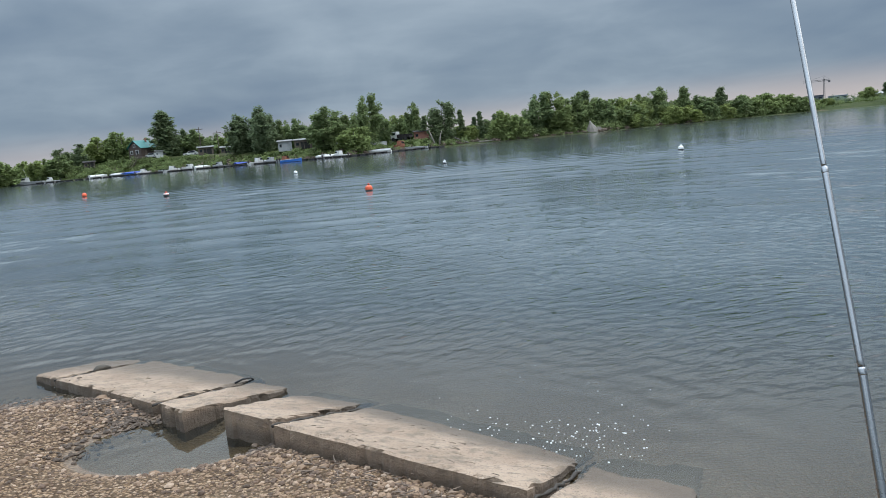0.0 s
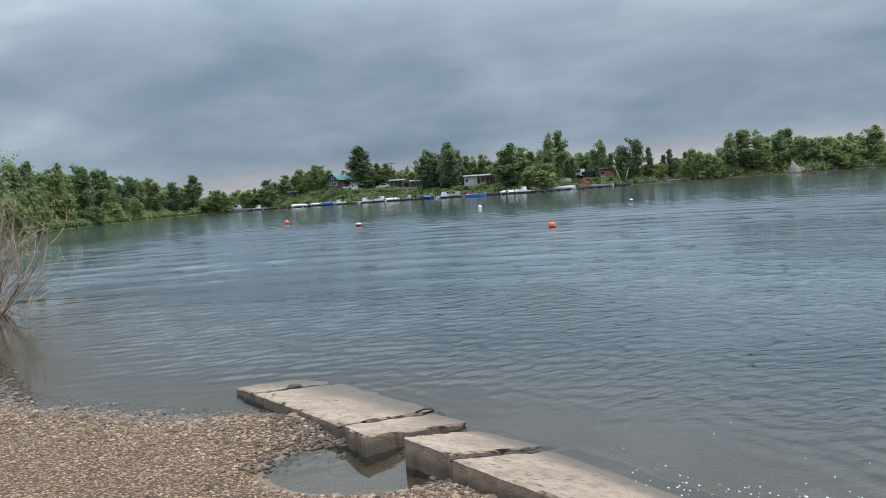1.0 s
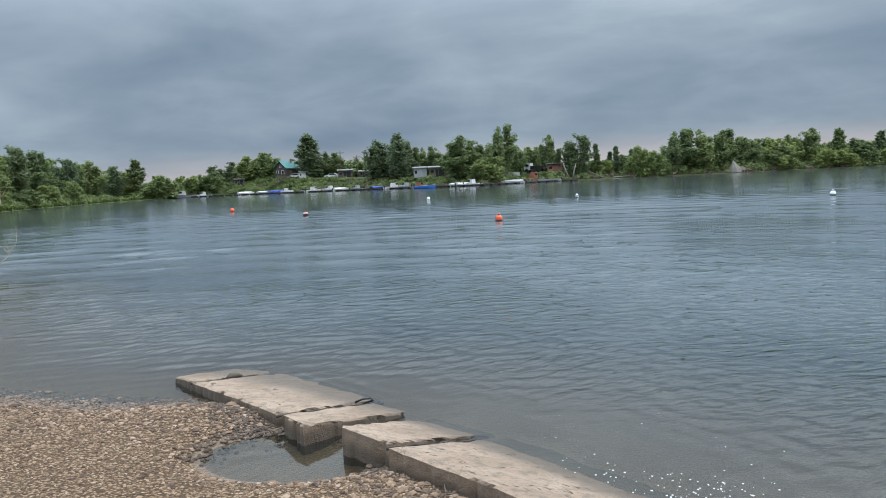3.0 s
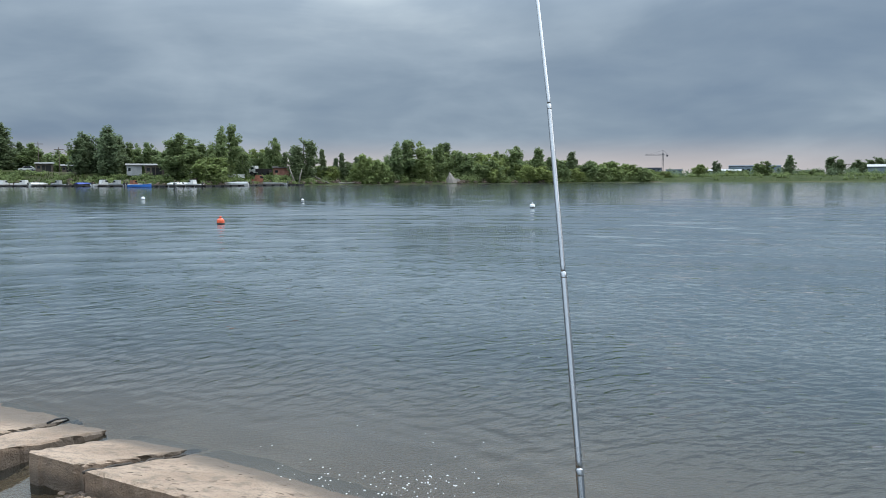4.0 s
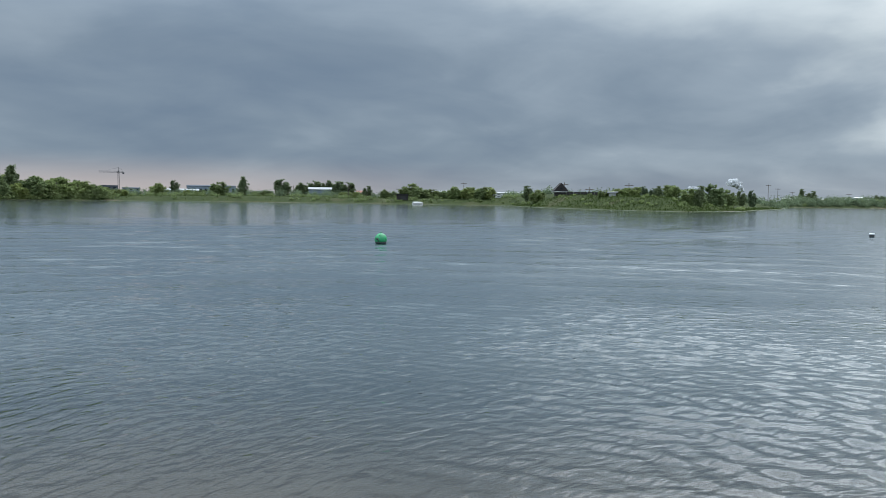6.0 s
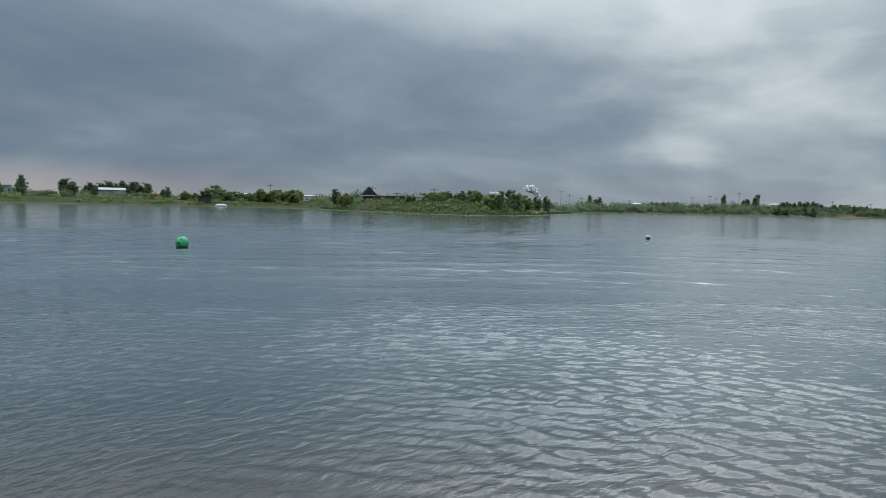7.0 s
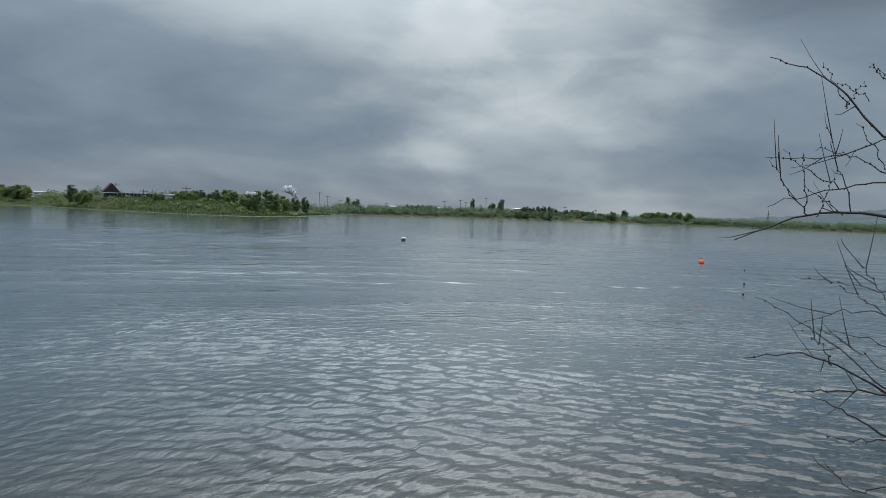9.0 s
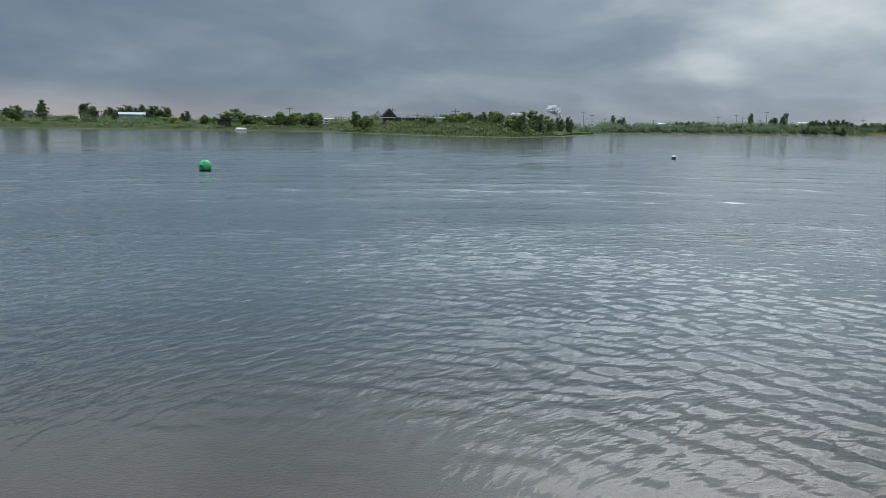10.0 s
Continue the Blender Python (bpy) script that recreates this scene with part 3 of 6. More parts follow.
# ---------------------------------------------------------------- concrete slabs
def slab(corners, thick, label, seed, nu=44, nv=26):
    """A broken concrete slab: front-left, front-right, back-right, back-left corners with their heights."""
    rnd = random.Random(seed)
    fl, fr, br, bl = [Vector(q) for q in corners]
    c = (fl + fr + br + bl) / 4
    geo, grid = Geo(), {}
    for i in range(nu + 1):
        for j in range(nv + 1):
            u, w = i / nu, j / nv
            q = (fl * (1 - u) + fr * u) * (1 - w) + (bl * (1 - u) + br * u) * w
            edge = min(i, nu - i, (j) * 1.0, nv - j)
            q = q + Vector((0, 0, 0.006 * noise.noise(q * 4) + 0.004 * noise.noise(q * 13)))
            if edge == 0:
                bite = max(0.0, noise.noise(q * 5 + Vector((seed, 0, 0)))) * 0.06 + max(0.0, noise.noise(q * 17)) * 0.055
                q = q + (Vector((c.x, c.y, q.z)) - q).normalized() * (0.012 + bite) - Vector((0, 0, 0.014 + bite * 0.5))
            elif edge == 1:
                q = q - Vector((0, 0, max(0.0, noise.noise(q * 9)) * 0.04))
            grid[i, j] = len(geo.v)
            geo.v.append(tuple(q - c))
    for i in range(nu):
        for j in range(nv):
            geo.f.append((grid[i, j], grid[i + 1, j], grid[i + 1, j + 1], grid[i, j + 1]))
    loop = [(i, 0) for i in range(nu)] + [(nu, j) for j in range(nv)] + [(i, nv) for i in range(nu, 0, -1)] + [(0, j) for j in range(nv, 0, -1)]
    last = [grid[k] for k in loop]
    for lev in (0.16, 0.5, 1.0):
        ring = []
        for k in loop:
            q = Vector(geo.v[grid[k]])
            full = q + c
            out = Vector((q.x, q.y, 0)).normalized() * (0.012 * noise.noise(full * 9 + Vector((0, 0, lev * 3))) + 0.006)
            ring.append(len(geo.v))
            geo.v.append(tuple(q + out - Vector((0, 0, thick * lev))))
        for a in range(len(loop)):
            b = (a + 1) % len(loop)
            geo.f.append((last[a], ring[a], ring[b], last[b]))
        last = ring
    geo.f.append(tuple(reversed(last)))
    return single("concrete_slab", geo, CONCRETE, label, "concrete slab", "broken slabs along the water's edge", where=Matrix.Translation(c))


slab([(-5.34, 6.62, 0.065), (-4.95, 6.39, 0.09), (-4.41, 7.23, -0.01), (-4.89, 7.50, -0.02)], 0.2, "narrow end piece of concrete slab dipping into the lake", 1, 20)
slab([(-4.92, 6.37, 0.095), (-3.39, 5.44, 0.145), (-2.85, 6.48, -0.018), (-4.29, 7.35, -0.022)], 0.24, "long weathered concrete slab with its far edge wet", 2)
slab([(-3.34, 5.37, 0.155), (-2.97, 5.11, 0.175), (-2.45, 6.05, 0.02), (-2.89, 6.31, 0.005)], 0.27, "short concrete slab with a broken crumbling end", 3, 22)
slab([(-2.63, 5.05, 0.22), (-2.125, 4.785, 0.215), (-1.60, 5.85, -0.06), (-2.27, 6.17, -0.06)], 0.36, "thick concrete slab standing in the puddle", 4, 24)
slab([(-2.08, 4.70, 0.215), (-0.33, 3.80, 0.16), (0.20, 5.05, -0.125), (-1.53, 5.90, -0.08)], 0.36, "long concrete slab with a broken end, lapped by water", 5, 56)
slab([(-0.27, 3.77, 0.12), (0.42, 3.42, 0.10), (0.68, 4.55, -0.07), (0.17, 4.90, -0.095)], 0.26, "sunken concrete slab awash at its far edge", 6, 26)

# dark mud and twigs caught in the joints
mud, rm = Geo(), random.Random(77)
for a, b in (((-4.935, 6.38, 0.092), (-4.40, 7.22, -0.008)), ((-3.365, 5.405, 0.148), (-2.905, 6.32, 0.004)), ((-2.10, 4.745, 0.212), (-1.70, 5.585, 0.0)), ((-0.30, 3.785, 0.13), (0.08, 4.71, -0.055))):
    a, b = Vector(a), Vector(b)
    pts = [a.lerp(b, t / 22) + Vector((rm.gauss(0, 0.006), rm.gauss(0, 0.006), -0.020 + rm.gauss(0, 0.005))) for t in range(23)]
    mud.tube(pts, [rm.uniform(0.005, 0.014) for _ in pts], 6)
single("joint_mud", mud, SHORE_MUD, "dark damp mud packed in the slab joints", "mud", kind="stuff", smooth=True)

# small things on and by the slabs
st = Geo()
st.tube([(-0.10, -0.03, 0.0), (-0.04, -0.01, 0.022), (0.03, 0.01, 0.025), (0.10, 0.03, 0.005)], [0.012, 0.04, 0.036, 0.014], 7)
single("driftwood", st, BARK, "short dark lump of driftwood on a slab joint", "driftwood", smooth=True, where=pose(-4.69, 6.76, 0.045, 0, 0, 35) @ Matrix.Scale(0.85, 4))
bar = Geo().tube([(0, 0, 0), (0.10, 0.03, 0.03), (0.20, 0.05, 0.03), (0.23, 0.06, 0.0), (0.16, 0.05, -0.02)], [0.014] * 5, 6)
single("reinforcing_bar", bar, BLACK, "bent black steel loop at the slab joint", "steel bar", smooth=True, where=pose(-3.05, 6.22, 0.025, 0, 0, 20) @ Matrix.Scale(0.7, 4))

rnd = random.Random(8)
def stick(geo, q, length, yaw, tilt, r):
    d = Vector((math.cos(yaw) * math.cos(tilt), math.sin(yaw) * math.cos(tilt), math.sin(tilt)))
    bend = Vector((rnd.uniform(-1, 1), rnd.uniform(-1, 1), rnd.uniform(-0.3, 0.5))) * length * 0.08
    geo.tube([q - d * length / 2, q + bend, q + d * length / 2], [r, r * 0.9, r * 0.5], 4)

litter = Geo()
for _ in range(70):
    u = rnd.random()
    x, y = -1.85 + 1.35 * u + rnd.gauss(0, 0.10), 4.42 - 0.72 * u + rnd.gauss(0, 0.09) - 0.06
    stick(litter, Vector((x, y, ground_z(x, y) + rnd.uniform(0.01, 0.05))), rnd.uniform(0.03, 0.12), rnd.gauss(2.7, 0.9), rnd.gauss(0, 0.15), rnd.uniform(0.002, 0.006))
for _ in range(60):
    u = rnd.random()
    x, y = -4.9 + 1.6 * u + rnd.gauss(0, 0.08), 6.05 - 0.8 * u + rnd.gauss(0, 0.06)
    stick(litter, Vector((x, y, max(0.01, ground_z(x, y)) + 0.015)), rnd.uniform(0.05, 0.2), rnd.uniform(0, 6.28), rnd.gauss(0, 0.1), rnd.uniform(0.002, 0.005))
single("twig_litter", litter, DRY_DARK, "washed-up twigs along the concrete slabs", "twigs", kind="stuff")

crumbs = Geo()
for _ in range(55):
    u, w = rnd.random(), rnd.random() ** 1.6
    x = -2.02 + 1.65 * u + 0.40 * w * 0.75
    y = 4.72 - 0.86 * u + 0.88 * w * 0.75
    z = 0.215 - 0.055 * u - 0.212 * w * 0.75
    stick(crumbs, Vector((x, y, z + 0.008)), rnd.uniform(0.02, 0.07), rnd.gauss(2.68, 0.25), 0.0, rnd.uniform(0.0012, 0.003))
for _ in range(14):
    u, w = rnd.random(), rnd.random() ** 1.5
    x, y = -4.85 + 1.45 * u + 0.5 * w * 0.7, 6.38 - 0.90 * u + 0.86 * w * 0.7
    stick(crumbs, Vector((x, y, 0.097 + 0.048 * u - 0.12 * w * 0.7 + 0.006)), rnd.uniform(0.015, 0.06), rnd.gauss(2.6, 0.5), 0.0, rnd.uniform(0.002, 0.005))
single("washed_up_crumbs", crumbs, DRY_DARK, "dark twig crumbs lying on the slabs", "debris", kind="stuff")

foam = Geo()
for i in range(150):
    u = rnd.random()
    if i < 85:
        x, y = -0.15 + rnd.gauss(0.15, 0.24), 5.0 + rnd.gauss(-0.1, 0.22)
    elif i < 135:
        x, y = -1.0 + 1.4 * u, 5.25 - 0.7 * u + rnd.gauss(0, 0.1)
    else:
        x, y = rnd.uniform(-5, 2.0), rnd.uniform(5.0, 9.0)
    if ground_z(x, y) < -0.02:
        r = rnd.uniform(0.002, 0.0075)
        foam.lathe([(r, -0.002), (r, 0.002), (r * 0.6, r * 0.45), (0, r * 0.55)], 7, (x, y, 0.001))
single("foam_flecks", foam, FOAM, "white flecks of foam drifting by the slabs", "foam", kind="stuff", smooth=True)

# pebbles: irregular twenty-sided stones
PHI = (1 + 5 ** 0.5) / 2
ICO_V = [Vector(q).normalized() for q in ((-1, PHI, 0), (1, PHI, 0), (-1, -PHI, 0), (1, -PHI, 0), (0, -1, PHI), (0, 1, PHI), (0, -1, -PHI), (0, 1, -PHI), (PHI, 0, -1), (PHI, 0, 1), (-PHI, 0, -1), (-PHI, 0, 1))]
ICO_F = [(0, 11, 5), (0, 5, 1), (0, 1, 7), (0, 7, 10), (0, 10, 11), (1, 5, 9), (5, 11, 4), (11, 10, 2), (10, 7, 6), (7, 1, 8), (3, 9, 4), (3, 4, 2), (3, 2, 6), (3, 6, 8), (3, 8, 9), (4, 9, 5), (2, 4, 11), (6, 2, 10), (8, 6, 7), (9, 8, 1)]


def stones(name, spots, label, mat=PEBBLE):
    geo = Geo()
    for x, y, z, r in spots:
        k = len(geo.v)
        sx, sy, sz, a = rnd.uniform(0.8, 1.35), rnd.uniform(0.6, 1.0), rnd.uniform(0.35, 0.7), rnd.uniform(0, 6.28)
        ca, sa = math.cos(a), math.sin(a)
        for q in ICO_V:
            m = r * rnd.uniform(0.82, 1.12)
            px, py = q.x * sx * m, q.y * sy * m
            geo.v.append((x + px * ca - py * sa, y + px * sa + py * ca, z + q.z * sz * m))
        geo.f += [(k + a, k + b, k + c) for a, b, c in ICO_F]
    return single(name, geo, mat, label, "pebbles", kind="stuff", smooth=False)


px, py = np.random.uniform(-10.5, 0.4, 150000), np.random.uniform(2.6, 9.5, 150000)
ps, pr = inland(px, py), np.hypot(px, py)
dens = np.exp(-np.abs(ps - 0.25) / 0.7) * 0.9 + 0.30
dens *= np.clip(1.5 - pr / 11, 0.15, 1)
ok = (((px + 3.02) / 0.76) ** 2 + ((py - 4.82) / 0.60) ** 2 > 0.8) & (ps > -0.35) & (np.random.rand(len(px)) < dens * 0.9) & (px < -0.02 * py + 0.4)
px, py, ps = px[ok][:36000], py[ok][:36000], ps[ok][:36000]
pz = height(px, py)
size = np.random.lognormal(math.log(0.0098), 0.42, len(px)) * np.clip(1.35 - 0.3 * ps, 0.75, 1.5)
stones("pebbles", [(x, y, z + r * 0.2, r) for x, y, z, r in zip(px, py, pz, size)], "small beige and grey river pebbles on the beach")
spots = []
for _ in range(260):
    u = rnd.random()
    x, y = (-3.62 + rnd.gauss(0, 0.10), 4.55 + u * 1.0) if rnd.random() < 0.45 else (-4.2 + u * 1.0, 5.72 - u * 0.45 + rnd.gauss(0, 0.1))
    spots.append((x, y, ground_z(x, y) + 0.008, rnd.uniform(0.012, 0.030)))
for _ in range(380):
    u = rnd.random() ** 0.8
    k = u * 3
    pts = [(-8.0, 6.1), (-9.3, 6.75), (-12.64, 8.9), (-15.0, 10.9)]
    i = min(int(k), 2)
    x = pts[i][0] + (pts[i + 1][0] - pts[i][0]) * (k - i) + rnd.gauss(0, 0.09)
    y = pts[i][1] + (pts[i + 1][1] - pts[i][1]) * (k - i) + rnd.gauss(0, 0.09)
    spots.append((x, y, ground_z(x, y) + 0.01, rnd.uniform(0.018, 0.055)))
stones("shore_stones", spots, "larger dark stones along the water's edge", SHORE_STONE)


# ---------------------------------------------------------------- telescopic antenna
foot = Vector((0.153, -0.205, ground_z(0.153, -0.205) - 0.06))
j = [Vector((0.1345, 0.475, 1.84)), Vector((0.1330, 0.525, 1.947)), Vector((0.1310, 0.575, 2.055)), Vector((0.1265, 0.630, 2.168))]
mast = thing("telescopic_antenna", "thin chrome telescopic antenna planted in the gravel", "antenna", Matrix.Translation(foot))
ends = [foot + (j[0] - foot) * k for k in (0.0, 0.2, 0.4, 0.6, 0.8)] + j
dia = [0.0080, 0.0070, 0.0060, 0.0053, 0.0046, 0.0039, 0.0032, 0.0026]
for a, b, d in zip(ends, ends[1:], dia):
    a, b = a - foot, b - foot
    u = (b - a).normalized()
    tube = Geo().tube([a, a + u * 0.001, a + u * 0.004, b - u * 0.006, b - u * 0.003, b - u * 0.001, b], [d * 0.4, d / 2, d / 2, d / 2, d / 2, d * 0.46, d * 0.40], 16)
    seg = part("section", tube, CHROME, mast, smooth=True)
    part("collar", Geo().tube([b - u * 0.0045, b - u * 0.004, b - u * 0.001, b - u * 0.0005], [d * 0.50, d * 0.52, d * 0.52, d * 0.48], 16), CHROME, seg, smooth=True)
u = (j[3] - j[2]).normalized()
part("tip", Geo().tube([j[3] - foot - u * 0.002, j[3] - foot, j[3] - foot + u * 0.006, j[3] - foot + u * 0.008], [0.002, 0.0040, 0.0040, 0.002], 14), BLACK, mast, "dark round tip", smooth=True)


# ---------------------------------------------------------------- buoys
def buoy(where, r, label, shell, kind="ball", ring=True):
    base = thing("buoy", label, "buoy", where, "mooring buoys on the lake")
    if kind == "ball":
        part("float", Geo().ball((0, 0, r * 0.55), r, 20, 14), shell, base, smooth=True)
        part("eyelet", Geo().tube([(r * 0.16 * math.cos(t), 0, r * 1.6 + r * 0.16 * math.sin(t)) for t in np.linspace(0, 6.28, 11)], [r * 0.05] * 11, 6), BLACK if not ring else shell, base, smooth=True)
        part("waterline_band", Geo().lathe([(r * 0.84, -0.02), (r * 0.875, 0.0), (r * 0.93, r * 0.16), (r * 0.90, r * 0.17)], 20), BLACK, base, "dark band at the waterline", smooth=True)
    elif kind == "drum":
        part("float", Geo().lathe([(r * 0.8, -r * 0.5), (r, -r * 0.4), (r, r * 0.9), (r * 0.92, r * 1.2), (r * 0.6, r * 1.5), (r * 0.2, r * 1.62), (0, r * 1.64)], 20), shell, base, smooth=True)
        part("neck", Geo().lathe([(r * 0.22, r * 1.58), (r * 0.22, r * 1.9), (r * 0.30, r * 1.95), (r * 0.30, r * 2.1), (0, r * 2.14)], 12), shell, base, smooth=True)
        part("waterline_band", Geo().lathe([(r * 1.0, -0.02), (r * 1.015, 0.0), (r * 1.015, r * 0.35), (r * 0.99, r * 0.40)], 20), BLACK, base, "dark band at the waterline", smooth=True)
    return base


def afloat(x, y, rz=0.0):
    return pose(x, y, 0, 0, 0, rz)


buoy(afloat(-40.1, 59.0), 0.20, "small orange ball buoy on the lake", ORANGE)
b = buoy(afloat(-25.07, 45.18), 0.17, "orange buoy with a dark flank and pale cap", ORANGE, "drum")
part("cap", Geo().lathe([(0.175, 0.16), (0.176, 0.20), (0.165, 0.22), (0.15, 0.225)], 18), BUOY_WHITE, b, "pale worn cap", smooth=True)
part("patch", Geo().lathe([(0.1745, 0.04), (0.1755, 0.05), (0.1755, 0.13), (0.1745, 0.14)], 18), BLACK, b, "black band", smooth=True)
buoy(afloat(-8.93, 33.77), 0.165, "orange drum buoy with a knob on top", ORANGE, "drum")
buoy(afloat(-26.57, 73.08), 0.18, "white ball buoy floating on the lake", BUOY_WHITE)
b = buoy(afloat(-10.17, 63.85), 0.15, "white buoy with a black middle band", BUOY_WHITE, "drum")
part("band", Geo().lathe([(0.153, 0.09), (0.155, 0.10), (0.155, 0.15), (0.153, 0.16)], 18), BLACK, b, "black band", smooth=True)
buoy(afloat(6.94, 50.14), 0.165, "white drum buoy with a knob on top", BUOY_WHITE, "drum")
b = buoy(afloat(20.3, 28.49), 0.285, "large green ball buoy with dark marks", BUOY_GREEN)
for a, e, s in ((200, 5, 0.055), (222, 38, 0.035), (214, -8, 0.045)):
    q = Vector((math.cos(radians(a)) * math.cos(radians(e)), math.sin(radians(a)) * math.cos(radians(e)), math.sin(radians(e))))
    part("mark", Geo().ball(tuple(q * 0.268 + Vector((0, 0, 0.157))), s, 10, 6), BLACK, b, "dark round mark", smooth=True)
b = thing("buoy", "small dark float with a white lid", "buoy", afloat(52.34, 19.98), "mooring buoys on the lake")
part("float", Geo().lathe([(0.13, -0.1), (0.15, -0.06), (0.15, 0.13), (0.145, 0.14)], 14), BLACK, b, smooth=True)
part("lid", Geo().lathe([(0.155, 0.14), (0.16, 0.15), (0.16, 0.21), (0.14, 0.235), (0, 0.24)], 14), BUOY_WHITE, b, "white lid", smooth=True)
b = buoy(afloat(40.86, -0.52), 0.14, "low orange buoy with a dark waterline", ORANGE)
part("knob", Geo().lathe([(0.04, 0.24), (0.04, 0.30), (0.0, 0.31)], 10), ORANGE, b, smooth=True)
for x, y in ((36.76, -2.33), (28.27, -1.84), (23.88, -1.56)):
    single("net_float", Geo().ball((0, 0, 0), 0.035, 10, 6), BLACK, "tiny black net float on the water", "float", "net floats in a row", smooth=True, where=pose(x, y, 0.012))


# ---------------------------------------------------------------- trees
def clump(geo, c, r, count, leaf, rnd, flat=1.0, three=False):
    """Leaves round a point: small blades that face outwards and up."""
    for _ in range(count):
        d = Vector((rnd.gauss(0, 1), rnd.gauss(0, 1), rnd.gauss(0, 1))).normalized()
        q = c + Vector((d.x, d.y, d.z * flat)) * r * (rnd.random() ** 0.45) * rnd.uniform(0.75, 1.3)
        face = (d * 0.6 + Vector((rnd.gauss(0, 0.5), rnd.gauss(0, 0.5), 0.55 + rnd.gauss(0, 0.4)))).normalized()
        a = face.cross(Vector((rnd.gauss(0, 1), rnd.gauss(0, 1), rnd.gauss(0, 1)))).normalized()
        b = face.cross(a)
        s = leaf * rnd.uniform(0.6, 1.3)
        if three:
            geo.face(q - a * s, q - b * s * 0.6, q + (a + b * 0.7) * s)
        else:
            geo.face(q - a * s, q - b * s * 0.55, q + a * s, q + b * s * 0.5)


# crown foot, half width, limbs, leaf, rise of the limbs, form of the outline
FORMS = {"broad": (0.5, 3.7, 34, 0.30, 42, 0.40), "tall": (0.5, 1.9, 32, 0.24, 62, 0.40), "bush": (0.1, 5.0, 34, 0.42, 38, 0.28), "spire": (0.3, 1.7, 30, 0.22, 12, 0.08), "birch": (0.4, 2.9, 34, 0.26, 54, 0.36)}


def tree_shape(kind, seed):
    """Trunk and crown for a tree ten metres high: limbs that rise to an uneven outline, each with tufts of leaves."""
    rnd = random.Random(seed)
    wood, crown = Geo(), Geo()
    low, width, limbs, leaf, rise, belly = FORMS[kind]
    lean = Vector((rnd.gauss(0, 0.25), rnd.gauss(0, 0.25), 0))
    wood.tube([(0, 0, -0.4), lean * 0.3 + Vector((0.06, 0.05, 2.5)), lean * 0.7 + Vector((-0.08, 0.1, 5.5)), lean + Vector((0, 0, 9.2))], [0.22, 0.17, 0.10, 0.02], 7)
    lobes = [rnd.uniform(0.72, 1.18) for _ in range(7)]
    # some trees divide into leaders of unequal height
    count = {"broad": 3, "bush": 4, "birch": 2}.get(kind, 1)
    turn = rnd.uniform(0, 6.283)
    leaders = [(Vector((math.cos(turn + 6.283 * k / count), math.sin(turn + 6.283 * k / count), 0)) * (0.42 * width if count > 1 else 0), (1.0, 0.8, 0.9, 0.68)[k]) for k in range(count)]
    lean_in = 0.66 if count > 1 else 1.0
    for off, tall in leaders[:4 if count > 1 else 0]:
        wood.tube([(0, 0, 0.6), off * 0.5 + Vector((0, 0, 2.6)), off + lean * tall + Vector((0, 0, 8.8 * tall))], [0.14, 0.09, 0.02], 6)
    for i in range(limbs):
        t = (i + 0.5) / limbs
        tip_z = low + (9.6 - low) * t ** 0.92
        # narrow at the foot, widest at the belly, tapering to the top
        w = width * (0.62 + 0.38 * t / belly if t < belly else max(0.06, 1 - ((t - belly) / (1 - belly)) ** 1.7))
        a = i * 2.4 + rnd.uniform(-0.5, 0.5)
        w *= lobes[int(a / 6.283 * 7) % 7] * rnd.uniform(0.35, 1.08) * lean_in
        off, tall = leaders[i % count]
        tip_z *= tall
        tip = off * min(1, tip_z / 5) + lean * (tip_z / 9.2) + Vector((math.cos(a) * w, math.sin(a) * w, tip_z + rnd.uniform(-0.5, 0.4)))
        hub = off * min(1, tip_z / 5) * 0.9 + lean * (tip_z / 9.2) + Vector((0, 0, max(0.2, tip_z - w * math.tan(radians(rise)))))
        mid = hub.lerp(tip, 0.5) + Vector((math.cos(a), math.sin(a), -0.4)) * 0.14 * w
        wood.tube([hub, mid, tip], [0.065, 0.04, 0.012], 4, False)
        for u in (0.3, 0.6, 0.85, 1.06):
            c = hub.lerp(mid, u * 2) if u < 0.5 else mid.lerp(tip, (u - 0.5) * 2)
            c = c + Vector((rnd.gauss(0, 0.09), rnd.gauss(0, 0.09), rnd.gauss(0, 0.25)))
            size = rnd.uniform(0.40, 0.72) * (0.7 + 0.22 * width) * (0.75 if u > 1 else 1.0)
            clump(crown, c, size, rnd.randint(40, 54), leaf, rnd, rnd.uniform(0.8, 1.3) if rise > 20 else 0.5, True)
    for _ in range(8):
        c = lean + Vector((rnd.gauss(0, 0.12 * width), rnd.gauss(0, 0.12 * width), rnd.uniform(8.6, 9.8)))
        clump(crown, c, 0.34, 14, leaf * 0.9, rnd, 1.5, True)
    # the dense inside of the crown
    for i in range(26):
        t = (i + 0.5) / 26
        w = width * (0.55 + 0.2 * t / belly if t < belly else max(0.05, 0.75 * (1 - ((t - belly) / (1 - belly)) ** 1.5)))
        a, ro = rnd.uniform(0, 6.283), w * rnd.uniform(0.1, 0.85) * lean_in
        off, tall = leaders[i % count]
        clump(crown, off * min(1, 1.8 * t) + lean * t + Vector((math.cos(a) * ro, math.sin(a) * ro, (low + (8.6 - low) * t) * tall)), 0.5 + 0.34 * w, 44, leaf * 1.35, rnd, 0.9, True)
    return wood, crown


